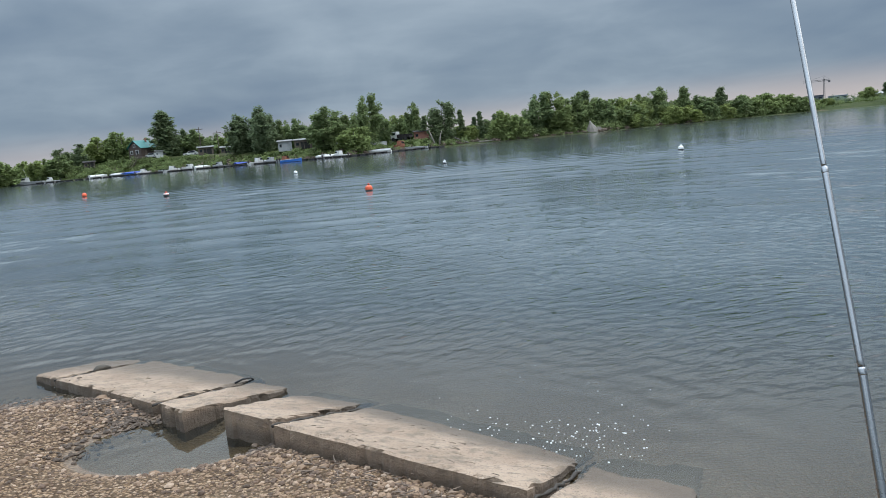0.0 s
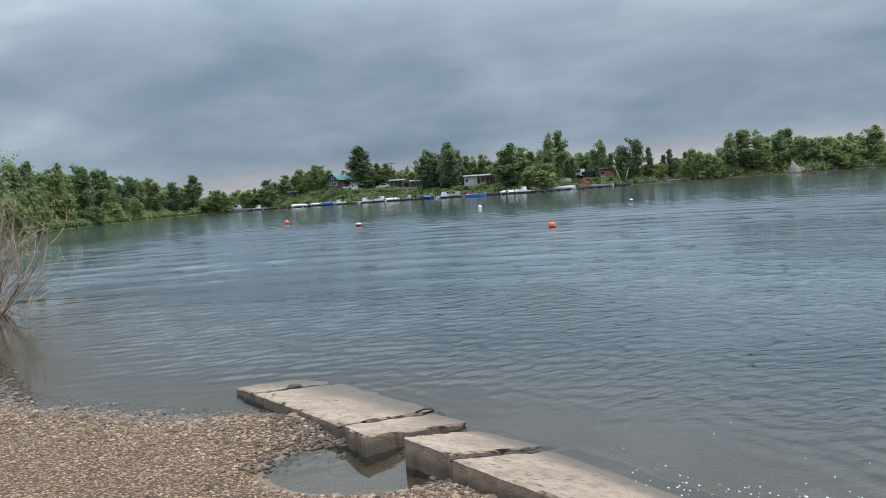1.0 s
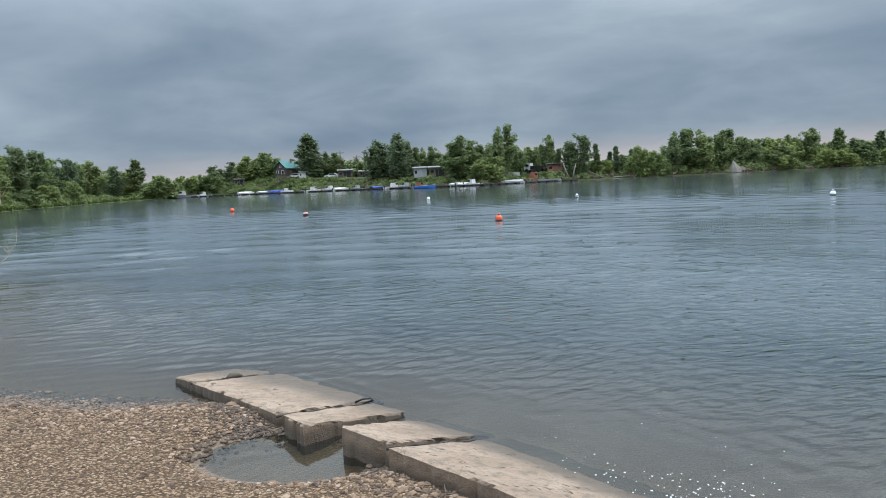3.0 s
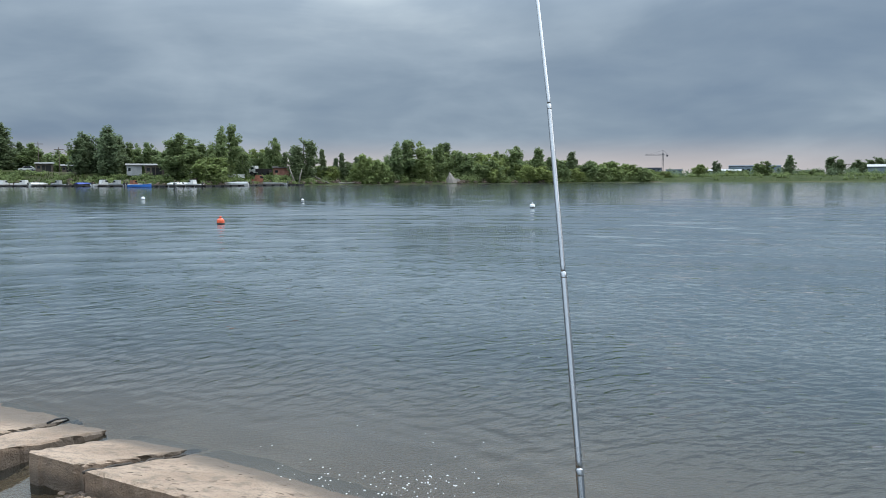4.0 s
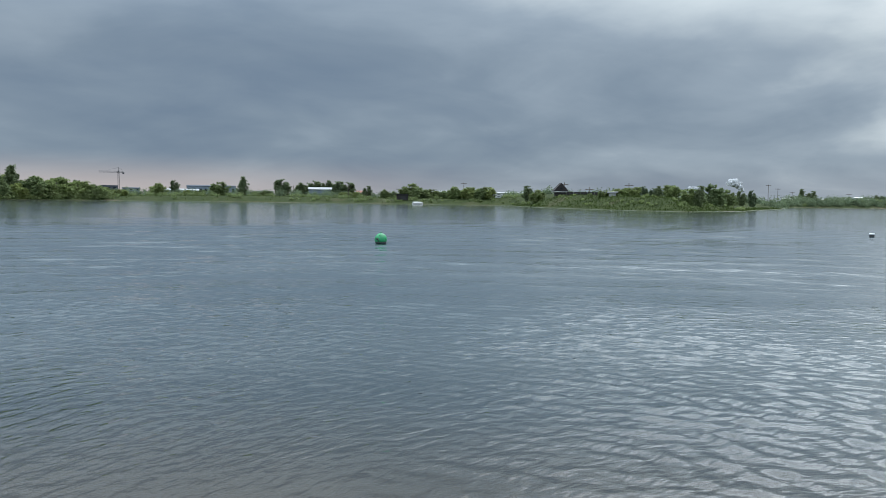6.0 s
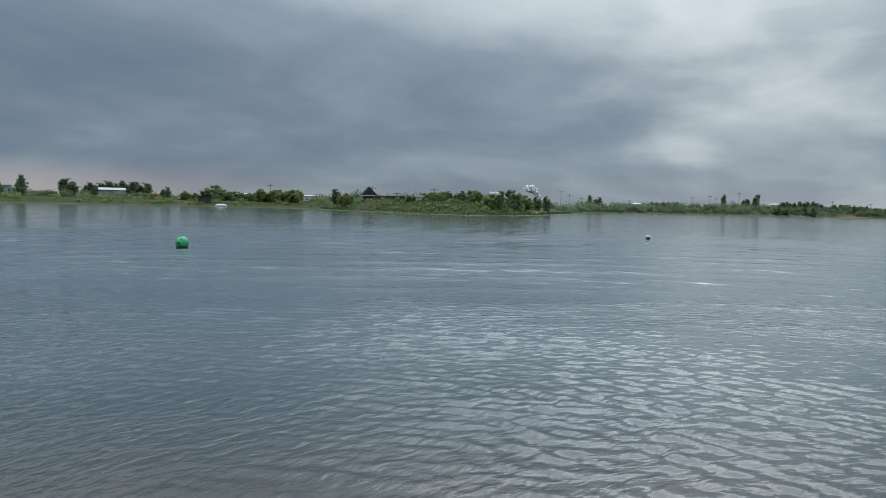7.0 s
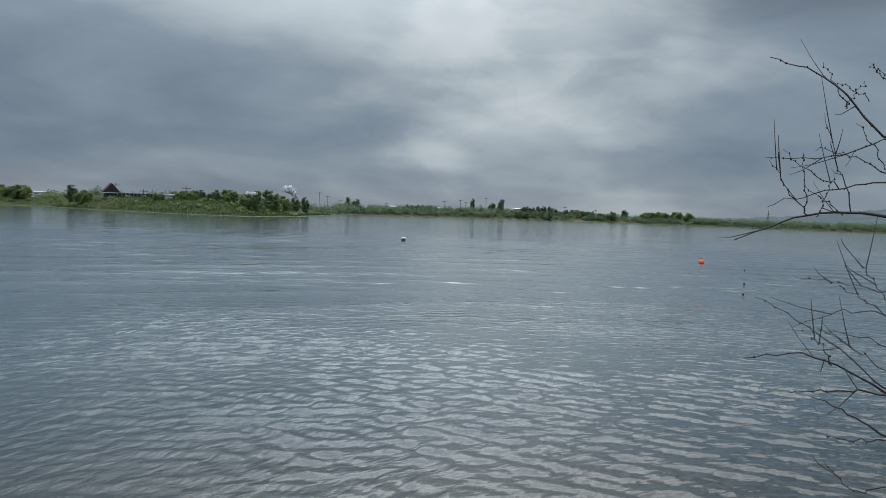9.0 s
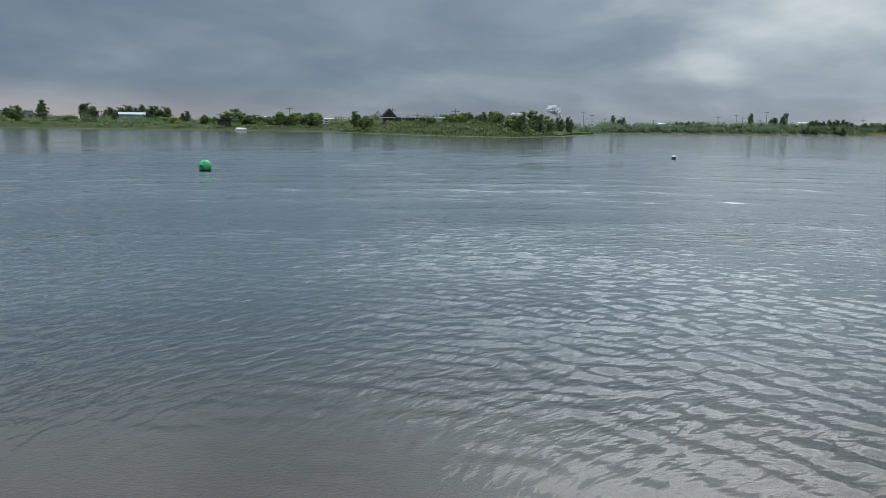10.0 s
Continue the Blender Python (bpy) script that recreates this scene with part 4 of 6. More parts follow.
def tree(kind, seed, leaf_mat, label, category="tree", group="trees round the lake"):
    wood, crown = tree_shape(kind, seed)
    t = thing("tree" if category == "tree" else "bush", label, category, pose(0, 0, -500), group)
    part("trunk", wood, BARK, t)
    part("crown", crown, leaf_mat, t)
    return t


MODELS = {
    "broad": [tree("broad", 1, LEAF, "leafy green broadleaf tree on the lake bank"), tree("broad", 2, LEAF, "leafy green broadleaf tree on the lake bank")],
    "pale": [tree("broad", 3, LEAF_PALE, "bright yellow-green spreading tree on the lake bank")],
    "dark": [tree("birch", 4, LEAF_DARK, "dark green slender-leaved tree on the lake bank"), tree("birch", 5, LEAF_DARK, "dark green slender-leaved tree on the lake bank")],
    "tall": [tree("tall", 6, LEAF_DARK, "tall dark green poplar on the lake bank"), tree("tall", 7, LEAF, "tall narrow green tree on the lake bank")],
    "spire": [tree("spire", 8, LEAF_DARK, "pointed dark conifer on the lake bank")],
    "bush": [tree("bush", 9, LEAF, "rounded green willow bush on the lake bank", "bush"), tree("bush", 10, LEAF_PALE, "rounded light green willow bush on the lake bank", "bush")],
}
RATIO = {"broad": 7.8, "pale": 7.8, "dark": 5.8, "tall": 3.7, "spire": 3.2, "bush": 10.5}
used = set()
planted = random.Random(3)


def plant(kind, az, d, top, width):
    q = at(az, d)
    z = ground_z(q.x, q.y)
    tall = max(1.2, top - z + 0.15)
    broadest = tall * 0.15 * RATIO[kind]
    if width > broadest * 1.2:
        # a wide mass is a few trees side by side
        count = min(4, math.ceil(width / broadest))
        for k in range(count):
            plant(kind, az + math.degrees(width * (k - (count - 1) / 2) / count / d) + planted.uniform(-0.1, 0.1), d + planted.uniform(-4, 4), z + tall * planted.uniform(0.78, 1.0), min(width / count * 1.3, broadest))
        return
    model = planted.choice(MODELS[kind])
    wide = max(width * (1.45 if kind in ('broad', 'pale', 'bush') else 1.25), tall * 0.3) / RATIO[kind]
    m = Matrix.LocRotScale((q.x, q.y, z - 0.1), Euler((0, 0, planted.uniform(0, 6.28))), (wide, wide, tall / 9.35))
    if model in used:
        copy_thing(model, m @ Matrix.Diagonal((1 / model.scale.x, 1 / model.scale.y, 1 / model.scale.z, 1)))
    else:
        used.add(model)
        model.matrix_basis = m


LEFT_WOOD = [(56, 120, 10.5, 7), (54.4, 118, 9.4, 6), (53, 122, 9.0, 6), (51.9, 128, 9.4, 6), (50.9, 135, 9.8, 6), (49.5, 158, 10.3, 6), (47.9, 180, 12.1, 7), (46.4, 195, 10.9, 6), (45.0, 212, 10.7, 6.5), (43.3, 231, 10.4, 7), (41.9, 245, 9.6, 6.5)]
for i, row in enumerate(LEFT_WOOD):
    plant("broad" if i % 2 else "dark", *row)
    for k in range(3):
        plant(planted.choice(["broad", "pale", "broad", "tall", "dark"]), row[0] + planted.uniform(-1, 1), row[1] + planted.uniform(6, 40), row[2] * planted.uniform(0.86, 1.02), row[3])
for row in [(39.2, 244, 6.5, 9.9), (44.5, 200, 5.3, 4.4), (45.9, 186, 4.3, 5.4), (47.4, 168, 3.4, 4.9), (48.8, 158, 5.2, 4.6), (50.5, 135, 4.8, 5), (51.3, 128, 4.5, 6), (52.4, 118, 4.6, 6), (35.5, 254, 7.2, 7.5), (36.6, 256, 6.3, 6.8), (15.5, 196, 6.6, 8.6), (4.7, 222, 8.0, 6.9), (3.7, 223, 6.6, 6.6)]:
    plant("bush", *row)
plant("tall", 40.6, 253, 11.6, 5.2)
plant("pale", 32.1, 255, 12.6, 13)
plant("dark", 34.6, 267, 10.9, 9.5)
for row in [(26.7, 249, 11.1, 7), (20.3, 229, 10.9, 5.4), (19.4, 225, 10.7, 5), (17.7, 202, 11.4, 9.5), (16.4, 204, 11.0, 6.5), (14.6, 207, 14.3, 7), (13.3, 213, 9.4, 3.8), (11.0, 228, 11.9, 5.4)]:
    plant("broad", *row)
for row in [(23.7, 228, 13.7, 8), (22.05, 222, 15.0, 9), (22.9, 229, 12.6, 8), (21.4, 226, 12.9, 7), (9.0, 219, 12.1, 7.6)]:
    plant("dark", *row)
for row in [(2.1, 230, 11.6, 7.8), (0.5, 233, 11.8, 9.2), (-0.64, 237, 10.6, 7), (-2.8, 239, 8.4, 7), (-5.4, 253, 8.9, 6.7), (-6.5, 258, 10.5, 9), (-9.5, 265, 7.4, 8)]:
    plant("broad", *row)
for row in [(-4.3, 243, 6.6, 8.5), (-7.3, 253, 5.6, 7.6), (-8.6, 258, 5.2, 8.5), (-11.9, 275, 6.8, 9.5), (-13.3, 279, 6.6, 9.5), (-14.5, 282, 5.9, 8.5), (-15.5, 283, 4.6, 8.2), (-10.6, 268, 5.0, 9.8), (-4.7, 243, 4.4, 7.4), (-16.2, 284, 3.6, 6.2)]:
    plant("bush", *row)
for row in [(28.4, 248, 17.2, 7.3), (-8.2, 262, 11.1, 4.6), (-10.7, 272, 10.0, 4.4), (27.3, 253, 12.0, 2.8)]:
    plant("tall", *row)
for row in [(-1.3, 244, 12.2, 5.4), (7.5, 225, 9.6, 2.3), (6.75, 230, 7.4, 2.2), (6.1, 227, 8.7, 2.4), (10.4, 222, 8.8, 2.6), (5.0, 231, 7.8, 2.5)]:
    plant("spire", *row)
for row in [(-20.7, 461, 10.2, 5), (-25.3, 342, 9.9, 5), (-28.1, 373, 9.9, 8), (-29.7, 504, 11.9, 13.3), (-30.9, 505, 12.8, 14.8), (-32.4, 504, 12.9, 14.8), (-30.3, 510, 12.0, 12), (-31.7, 512, 12.8, 12), (-34.2, 341, 6.9, 4), (-46.2, 261, 6.5, 4.2)]:
    plant("dark", *row)
for row in [(-19.5, 341, 6.6, 6.5), (-23.6, 332, 7.4, 6.8), (-37.4, 315, 7.5, 9.3), (-38.2, 294, 5.9, 7.8), (-35.9, 308, 5.0, 6.8), (-39.5, 300, 5.4, 8), (-41.3, 285, 6.2, 8.6), (-42.2, 286, 6.3, 8.6), (-42.9, 284, 6.3, 8.4), (-46.9, 244, 4.9, 5.4), (-26.8, 345, 4.4, 8), (-22, 340, 4.2, 8), (-33, 340, 4.4, 9)]:
    plant("bush", *row)
for row in [(-51.7, 211, 4.7, 3.6), (-52.75, 208, 5.4, 4.4), (-53.6, 205, 5.7, 5), (-54.8, 201, 5.5, 2.8), (-55.5, 198, 5.7, 2.6), (-56.4, 197, 5.9, 4.4), (-57.5, 189, 4.9, 4), (-58.2, 189, 5.6, 2.8), (-59.3, 206, 6.2, 5), (-60.2, 225, 5.2, 4), (-61.0, 255, 5.6, 2.6), (-61.7, 272, 5.9, 2.8)]:
    plant("dark" if row[3] < 3.2 else "bush", *row)
for row in [(-65.1, 490, 10.3, 8), (-69.5, 531, 8.0, 8), (-70.6, 543, 8.1, 9), (-74.0, 613, 14.8, 4), (-75.7, 637, 14.0, 11), (-78.1, 642, 10.6, 14), (-79.5, 664, 11.4, 19), (-85.1, 705, 11.0, 7.2)]:
    plant("dark", *row)
for row in [(-86.9, 687, 10.0, 14), (-87.6, 683, 10.6, 15), (-88.3, 681, 10.4, 15), (-89.0, 676, 10.6, 15)]:
    plant("bush", *row)
for row in [(-81.0, 676, 10.3, 19), (-81.8, 676, 9.7, 19), (-83.4, 674, 8.7, 20), (-76.5, 608, 6.9, 18), (-72.5, 560, 6.5, 14), (-77.6, 620, 7.2, 18), (-79.0, 640, 7.6, 18)]:
    for k in range(4):
        plant(planted.choice(["bush", "dark", "broad"]), row[0] + (k - 1.5) * 0.5 + planted.uniform(-0.2, 0.2), row[1] + planted.uniform(-8, 8), row[2] * planted.uniform(0.75, 1.05), row[3] / 3)
# lighter trees that close the gaps behind the boat landing
for i in range(58):
    az = 11.5 + 0.46 * i + planted.uniform(-0.3, 0.3)
    plant(planted.choice(["pale", "broad", "bush"]), az, shore_at(az) + planted.uniform(48, 75), planted.uniform(8.2, 11.2) - 1.2 * (az > 31) - 2.2 * (az > 35), planted.uniform(5.5, 8))
# the unbroken willow band behind
for i in range(52):
    az = 9.2 - 0.51 * i + planted.uniform(-0.3, 0.3)
    crest = float(np.interp(-az, [-9, -6, 0, 2, 5, 8, 12, 17], [5.2, 6.0, 7.5, 10.5, 9.0, 8.0, 8.2, 5.0]))
    plant(planted.choice(["bush", "bush", "broad", "pale"]), az, shore_at(az) + planted.uniform(9, 26), crest * planted.uniform(0.72, 1.0), planted.uniform(5, 8))
for models in MODELS.values():
    for model in models:
        if model not in used:
            used.add(model)
            model.matrix_basis = on_land(58 + len(used), 130)


# undergrowth, grass and the far wood: nobody could count them
def scrub(name, label, mat, spans, seed):
    rnd, geo = random.Random(seed), Geo()
    for lo, hi, count, s0, s1, r0, r1 in spans:
        for _ in range(count):
            az = rnd.uniform(lo, hi)
            q = at(az, shore_at(az) + rnd.uniform(s0, s1))
            r = rnd.uniform(r0, r1)
            z = ground_z(q.x, q.y)
            if z > 0.05:
                q.z = z + r * 0.45
                clump(geo, q, r, int(40 + 40 * r), 0.16 + 0.09 * r, rnd, 0.75)
    return single(name, geo, mat, label, "undergrowth", kind="stuff")


scrub("undergrowth", "tangled green undergrowth along the banks", LEAF, [(38, 50, 60, 3, 16, 0.9, 2.0), (28, 38, 110, 2, 12, 0.6, 1.5), (8, 28, 150, 2, 11, 0.5, 1.2), (-2, 9, 50, 3, 14, 0.7, 1.8), (-16.5, -2, 90, 2, 12, 0.9, 2.2), (-16.5, 5, 80, 4, 16, 1.6, 3.0), (-46, -16, 240, 3, 60, 0.5, 1.3), (-62, -45, 50, 4, 26, 0.3, 0.7)], 21)
scrub("pale_undergrowth", "light green bushes and herbs along the banks", LEAF_PALE, [(38, 50, 40, 2, 9, 0.5, 1.2), (8, 36, 60, 3, 12, 0.4, 1.0), (-16, 6, 50, 2, 10, 0.6, 1.5), (-62, -36, 40, 5, 24, 0.3, 0.7), (-92, -64, 60, 3, 30, 0.8, 1.8)], 22)
scrub("dark_undergrowth", "brownish bare scrub at the foot of the bank", DRY_DARK, [(4, 30, 130, 0.5, 6, 0.3, 0.8), (-10, 4, 60, 0.5, 4, 0.4, 0.9)], 24)
scrub("far_wood", "dark wood along the far end of the lake", LEAF_DARK, [(-90, -110, 420, 8, 60, 2.4, 4.2), (-69, -92, 70, 20, 90, 1.4, 2.6), (-17, -63, 240, 60, 240, 1.6, 3.2), (-63, -92, 160, 10, 120, 2.2, 4.0), (-63, -92, 300, 2, 16, 1.6, 3.4), (-92, -104, 90, 2, 14, 1.1, 2.3)], 23)


def grass(name, label, spans, seed):
    rnd, geo = random.Random(seed), Geo()
    for lo, hi, count, s0, s1, h0, h1 in spans:
        spots = []
        for _ in range(count):
            az = rnd.uniform(lo, hi)
            spots.append(at(az, shore_at(az) + rnd.uniform(s0, s1)))
        levels = height([q.x for q in spots], [q.y for q in spots])
        for q, z in zip(spots, levels.tolist()):
            if z > 0.03:
                h, a = rnd.uniform(h0, h1), rnd.uniform(0, 6.28)
                w = Vector((math.cos(a), math.sin(a), 0)) * h * 0.3
                tip = Vector((rnd.gauss(0, 0.2), rnd.gauss(0, 0.2), 1)) * h
                q.z = z - 0.05
                geo.face(q - w, q + w, q + tip + w * 0.2, q + tip - w * 0.2)
    return single(name, geo, GRASS, label, "grass", kind="stuff")


grass("tall_grass", "tall fresh green grass on the far banks", [(-63.5, -45, 9000, 0.2, 24, 0.15, 0.42), (-45, -17, 2500, 2, 30, 0.2, 0.5), (38, 50, 2500, 0.5, 14, 0.3, 0.8), (8, 38, 2500, 2, 12, 0.3, 0.7)], 31)


# ---------------------------------------------------------------- marina on the opposite bank
def facing(az):
    """A turn that sets a thing's front (-y) towards the beach."""
    return az


def house():
    q = at(30.15, 250)
    z = ground_z(q.x, q.y)
    h = thing("house", "dark wooden house with a turquoise sheet roof", "house", pose(q.x, q.y, z, 0, 0, 30 - 42))
    W, L, H, R = 4.6, 6.4, 3.1, 1.9
    part("foundation", Geo().box((0, 0, 0.1), (W + 0.1, L + 0.1, 0.6)), WOOD, h)
    wall = Geo()
    wall.loft([[(-W / 2, y, 0.3), (W / 2, y, 0.3), (W / 2, y, H), (0, y, H + R), (-W / 2, y, H)] for y in (-L / 2, L / 2)])
    part("wall", wall, WOOD_BROWN, h)
    roof = Geo()
    for sx in (-1, 1):
        e, t = Vector((sx * (W / 2 + 0.45), 0, H - 0.37)), Vector((0, 0, H + R + 0.06))
        roof.loft([[(e.x, y, e.z), (t.x, y, t.z), (t.x, y, t.z + 0.1), (e.x, y, e.z + 0.1)] for y in (-L / 2 - 0.5, L / 2 + 0.5)])
    part("roof", roof, GREEN_ROOF, h, "turquoise sheet-metal roof")
    part("chimney", Geo().box((0.5, 1.2, H + R + 0.2), (0.4, 0.4, 1.2)), BRICKY, h)
    for x, z0, w, tall in ((0.9, 1.7, 1.0, 1.0), (-1.2, 1.7, 0.8, 0.9), (0, 3.6, 0.7, 0.7)):
        win = part("window", Geo().box((x, -L / 2 - 0.03, z0), (w, 0.06, tall)), GLASS_DARK, h)
        fr = Geo()
        for s in (-1, 1):
            fr.box((x + s * w / 2, -L / 2 - 0.05, z0), (0.1, 0.1, tall + 0.2)).box((x, -L / 2 - 0.05, z0 + s * tall / 2), (w + 0.2, 0.1, 0.1))
        part("frame", fr, WHITE, win, "white frame")
    part("door", Geo().box((W / 2 + 0.03, -1.2, 1.3), (0.06, 0.9, 2.0)), WOOD, h)
    for s in (-1, 1):
        part("stair_rail", Geo().tube([(1.6 + s * 0.5, -L / 2 - 0.4, 1.2), (1.6 + s * 0.5, -L / 2 - 4.6, -2.6)], [0.05, 0.05], 5), WOOD, h)
    for i in range(12):
        part("step", Geo().box((1.6, -L / 2 - 0.4 - 0.36 * i, 0.25 - 0.3 * i), (0.95, 0.28, 0.06)), WOOD, h)


house()


def shed(az, d, w, l, tall, label, wall_mat, roof_mat, porch=True, turn=0.0, up=0.0):
    q = at(az, d)
    h = thing("shed", label, "shed", pose(q.x, q.y, ground_z(q.x, q.y) - 0.15 + up, 0, 0, az + turn), "sheds on the bank")
    part("wall", Geo().box((0, 0, tall / 2), (w, l, tall)), wall_mat, h)
    part("roof", Geo().loft([[(-w / 2 - 0.3, y, z), (w / 2 + 0.3, y, z), (w / 2 + 0.3, y, z + 0.14), (-w / 2 - 0.3, y, z + 0.14)] for y, z in ((-l / 2 - 0.5, tall - 0.05), (l / 2 + 0.3, tall + 0.35))]), roof_mat, h)
    if porch:
        # closed black panel paints the shade inside the doorway
        part("doorway", Geo().box((w * 0.12, -l / 2 - 0.02, 0.95), (w * 0.5, 0.06, 1.8)), DARK, h, "black doorway panel with painted inner shade")
        for x in (-w / 2 + 0.1, w * 0.05, w / 2 - 0.1):
            part("post", Geo().box((x, -l / 2 - 0.4, tall / 2), (0.14, 0.14, tall)), WOOD, h)
    part("window", Geo().box((-w * 0.32, -l / 2 - 0.02, tall * 0.58), (w * 0.16, 0.05, tall * 0.3)), GLASS_DARK, h)
    return h


shed(26.0, 241, 4.4, 3.0, 2.3, "low dark plank shed with a flat roof", WOOD, SLATE)
shed(24.6, 239, 3.2, 2.6, 1.9, "low dark plank shed with a flat roof", WOOD, SLATE)
shed(20.5, 213, 3.6, 3.0, 2.6, "pale grey sheet-metal shed", PALE, SLATE, False)
shed(19.2, 211, 4.6, 3.0, 2.4, "open-fronted weathered shed with posts", WOOD, SLATE)
shed(10.5, 222, 4.8, 3.0, 2.3, "reddish-brown shed beside the trees", BRICKY, DARK_ROOF, False)
shed(12.3, 268, 6.5, 5.0, 4.6, "grey block building behind the trees", PALE, SLATE, False)
shed(29.1, 246, 2.0, 1.6, 1.9, "small white hut beside the wooden house", WHITE, SLATE, False)
shed(33.6, 253, 3.0, 2.2, 1.8, "dark shelter among the bushes", WOOD, DARK_ROOF)
single("low_wall", Geo().box((0, 0, 0.35), (5.4, 0.4, 0.9)).box((0, 0, 0.84), (5.6, 0.55, 0.12)), WHITE, "low whitewashed wall on the bank", "wall", where=on_land(13.9, 207, 13.9))


def car(az, d, label, paint, turn=90, van=False):
    q = at(az, d)
    c = thing("car", label, "car", pose(q.x, q.y, ground_z(q.x, q.y), 0, 0, az + turn - 90), "cars parked on the bank")
    L, W = 4.3, 1.7
    h1, h2 = (0.95, 1.9) if van else (0.85, 1.42)
    prof = [(-L / 2, 0.3), (-L / 2, h1 * 0.85), (-L * 0.28, h1), (L * 0.42, h1), (L / 2, h1 * 0.8), (L / 2, 0.3)]
    part("body", Geo().loft([[(x, y, z) for x, z in prof] for y in (-W / 2, W / 2)]), paint, c)
    cab = [(-L * 0.27, h1), (-L * (0.24 if van else 0.12), h2), (L * (0.44 if van else 0.22), h2), (L * 0.42, h1)]
    part("cabin", Geo().loft([[(x, y, z) for x, z in cab] for y in (-W * 0.42, W * 0.42)]), paint, c)
    side = [(x * 0.86, h1 + (z - h1) * 0.85 + 0.03) for x, z in cab]
    part("side_window", Geo().loft([[(x, y, z) for x, z in side] for y in (-W * 0.435, W * 0.435)]), GLASS_DARK, c)
    for x in (-L * 0.31, L * 0.3):
        for y in (-W / 2, W / 2):
            wh = part("wheel", Geo().tube([(x, y - 0.1, 0.31), (x, y + 0.1, 0.31)], [0.31, 0.31], 14), TYRE, c)
            part("rim", Geo().tube([(x, y - 0.11, 0.31), (x, y + 0.11, 0.31)], [0.18, 0.18], 10), PALE, wh)
    return c


car(16.5, 203, "white parked car on the grassy bank", WHITE)
car(15.9, 207, "silver-grey parked car behind a white one", PALE)
car(29.6, 247, "white parked car beside the wooden house", WHITE, 60)
car(27.0, 243, "white parked car near the sheds", WHITE, 80)
car(29.0, 248, "white van parked by the hut", WHITE, 70, True)

q = at(12.5, 216)
truck = thing("truck", "old truck with a white cab on the bank", "truck", pose(q.x, q.y, ground_z(q.x, q.y), 0, 0, 12.5 - 25))
part("cab", Geo().loft([[(x, y, z) for x, z in ((-0.9, 0.6), (-0.95, 1.5), (-0.7, 2.5), (0.9, 2.5), (0.9, 0.6))] for y in (-1.05, 1.05)]), WHITE, truck)
part("windscreen", Geo().box((-0.1, -1.07, 1.95), (1.2, 0.06, 0.7)), GLASS_DARK, truck)
part("bed", Geo().box((2.9, 0, 1.0), (3.8, 2.2, 0.5)).box((2.9, -1.05, 1.45), (3.8, 0.1, 0.5)).box((2.9, 1.05, 1.45), (3.8, 0.1, 0.5)), DARK_ROOF, truck)
for x in (-0.1, 2.2, 3.6):
    for y in (-1.0, 1.0):
        part("wheel", Geo().tube([(x, y - 0.15, 0.5), (x, y + 0.15, 0.5)], [0.5, 0.5], 14), TYRE, truck)


def hull_rings(L, W, H, keel=0.12, sheer=0.25):
    out = []
    for t in (0.0, 0.12, 0.4, 0.7, 0.88, 1.0):
        w = W / 2 * (0.86 if t == 0 else 1.0 if t < 0.6 else max(0.03, 1 - ((t - 0.55) / 0.46) ** 2))
        top = H + sheer * t * t
        x = (t - 0.5) * L
        out.append([(x, -w, top), (x, -w * 0.86, 0.1), (x, 0, -keel + keel * max(0, t - 0.7) * 3), (x, w * 0.86, 0.1), (x, w, top), (x, w * 0.8, top), (x, 0, top - 0.05), (x, -w * 0.8, top)])
    return out


def boat(where, L, label, paint, cabin=None, cover=None, motor=True):
    b = thing("boat", label, "boat", where, "boats moored at the dock")
    W, H = L * 0.34, 0.16 + L * 0.085
    part("hull", Geo().loft(hull_rings(L, W, H)), paint, b)
    if cabin:
        cw, ch = W * 0.7, 0.55 + 0.08 * L
        part("cabin", Geo().loft([[(-L * 0.12, y, H - 0.05), (-L * 0.10, y * 0.9, H + ch), (L * 0.10, y * 0.9, H + ch), (L * 0.2, y, H - 0.05)] for y in (-cw / 2, cw / 2)]), cabin, b)
        part("windscreen", Geo().loft([[(L * 0.03, y, H + ch * 0.45), (L * 0.02, y, H + ch * 0.85), (L * 0.115, y, H + ch * 0.85), (L * 0.16, y, H + ch * 0.45)] for y in (-cw * 0.485, cw * 0.485)]), GLASS_DARK, b)
    if cover:
        part("cover", Geo().loft([[(x, -W * 0.5 * k, H + 0.03), (x, -W * 0.2 * k, H + 0.38 * k + 0.06), (x, W * 0.2 * k, H + 0.38 * k + 0.06), (x, W * 0.5 * k, H + 0.03)] for x, k in ((-L * 0.45, 0.9), (-L * 0.1, 1.0), (L * 0.25, 0.85), (L * 0.42, 0.4))]), cover, b)
    if motor:
        part("outboard_motor", Geo().box((-L * 0.5 - 0.15, 0, H + 0.15), (0.3, 0.28, 0.5), 0, 0.8).box((-L * 0.5 - 0.12, 0, H - 0.35), (0.12, 0.1, 0.6)), BLACK, b)
    return b


def moored(az, off=-1.5, turn=90.0):
    q = at(az, shore_at(az) + off)
    return pose(q.x, q.y, 0.02, 0, 0, az + turn)


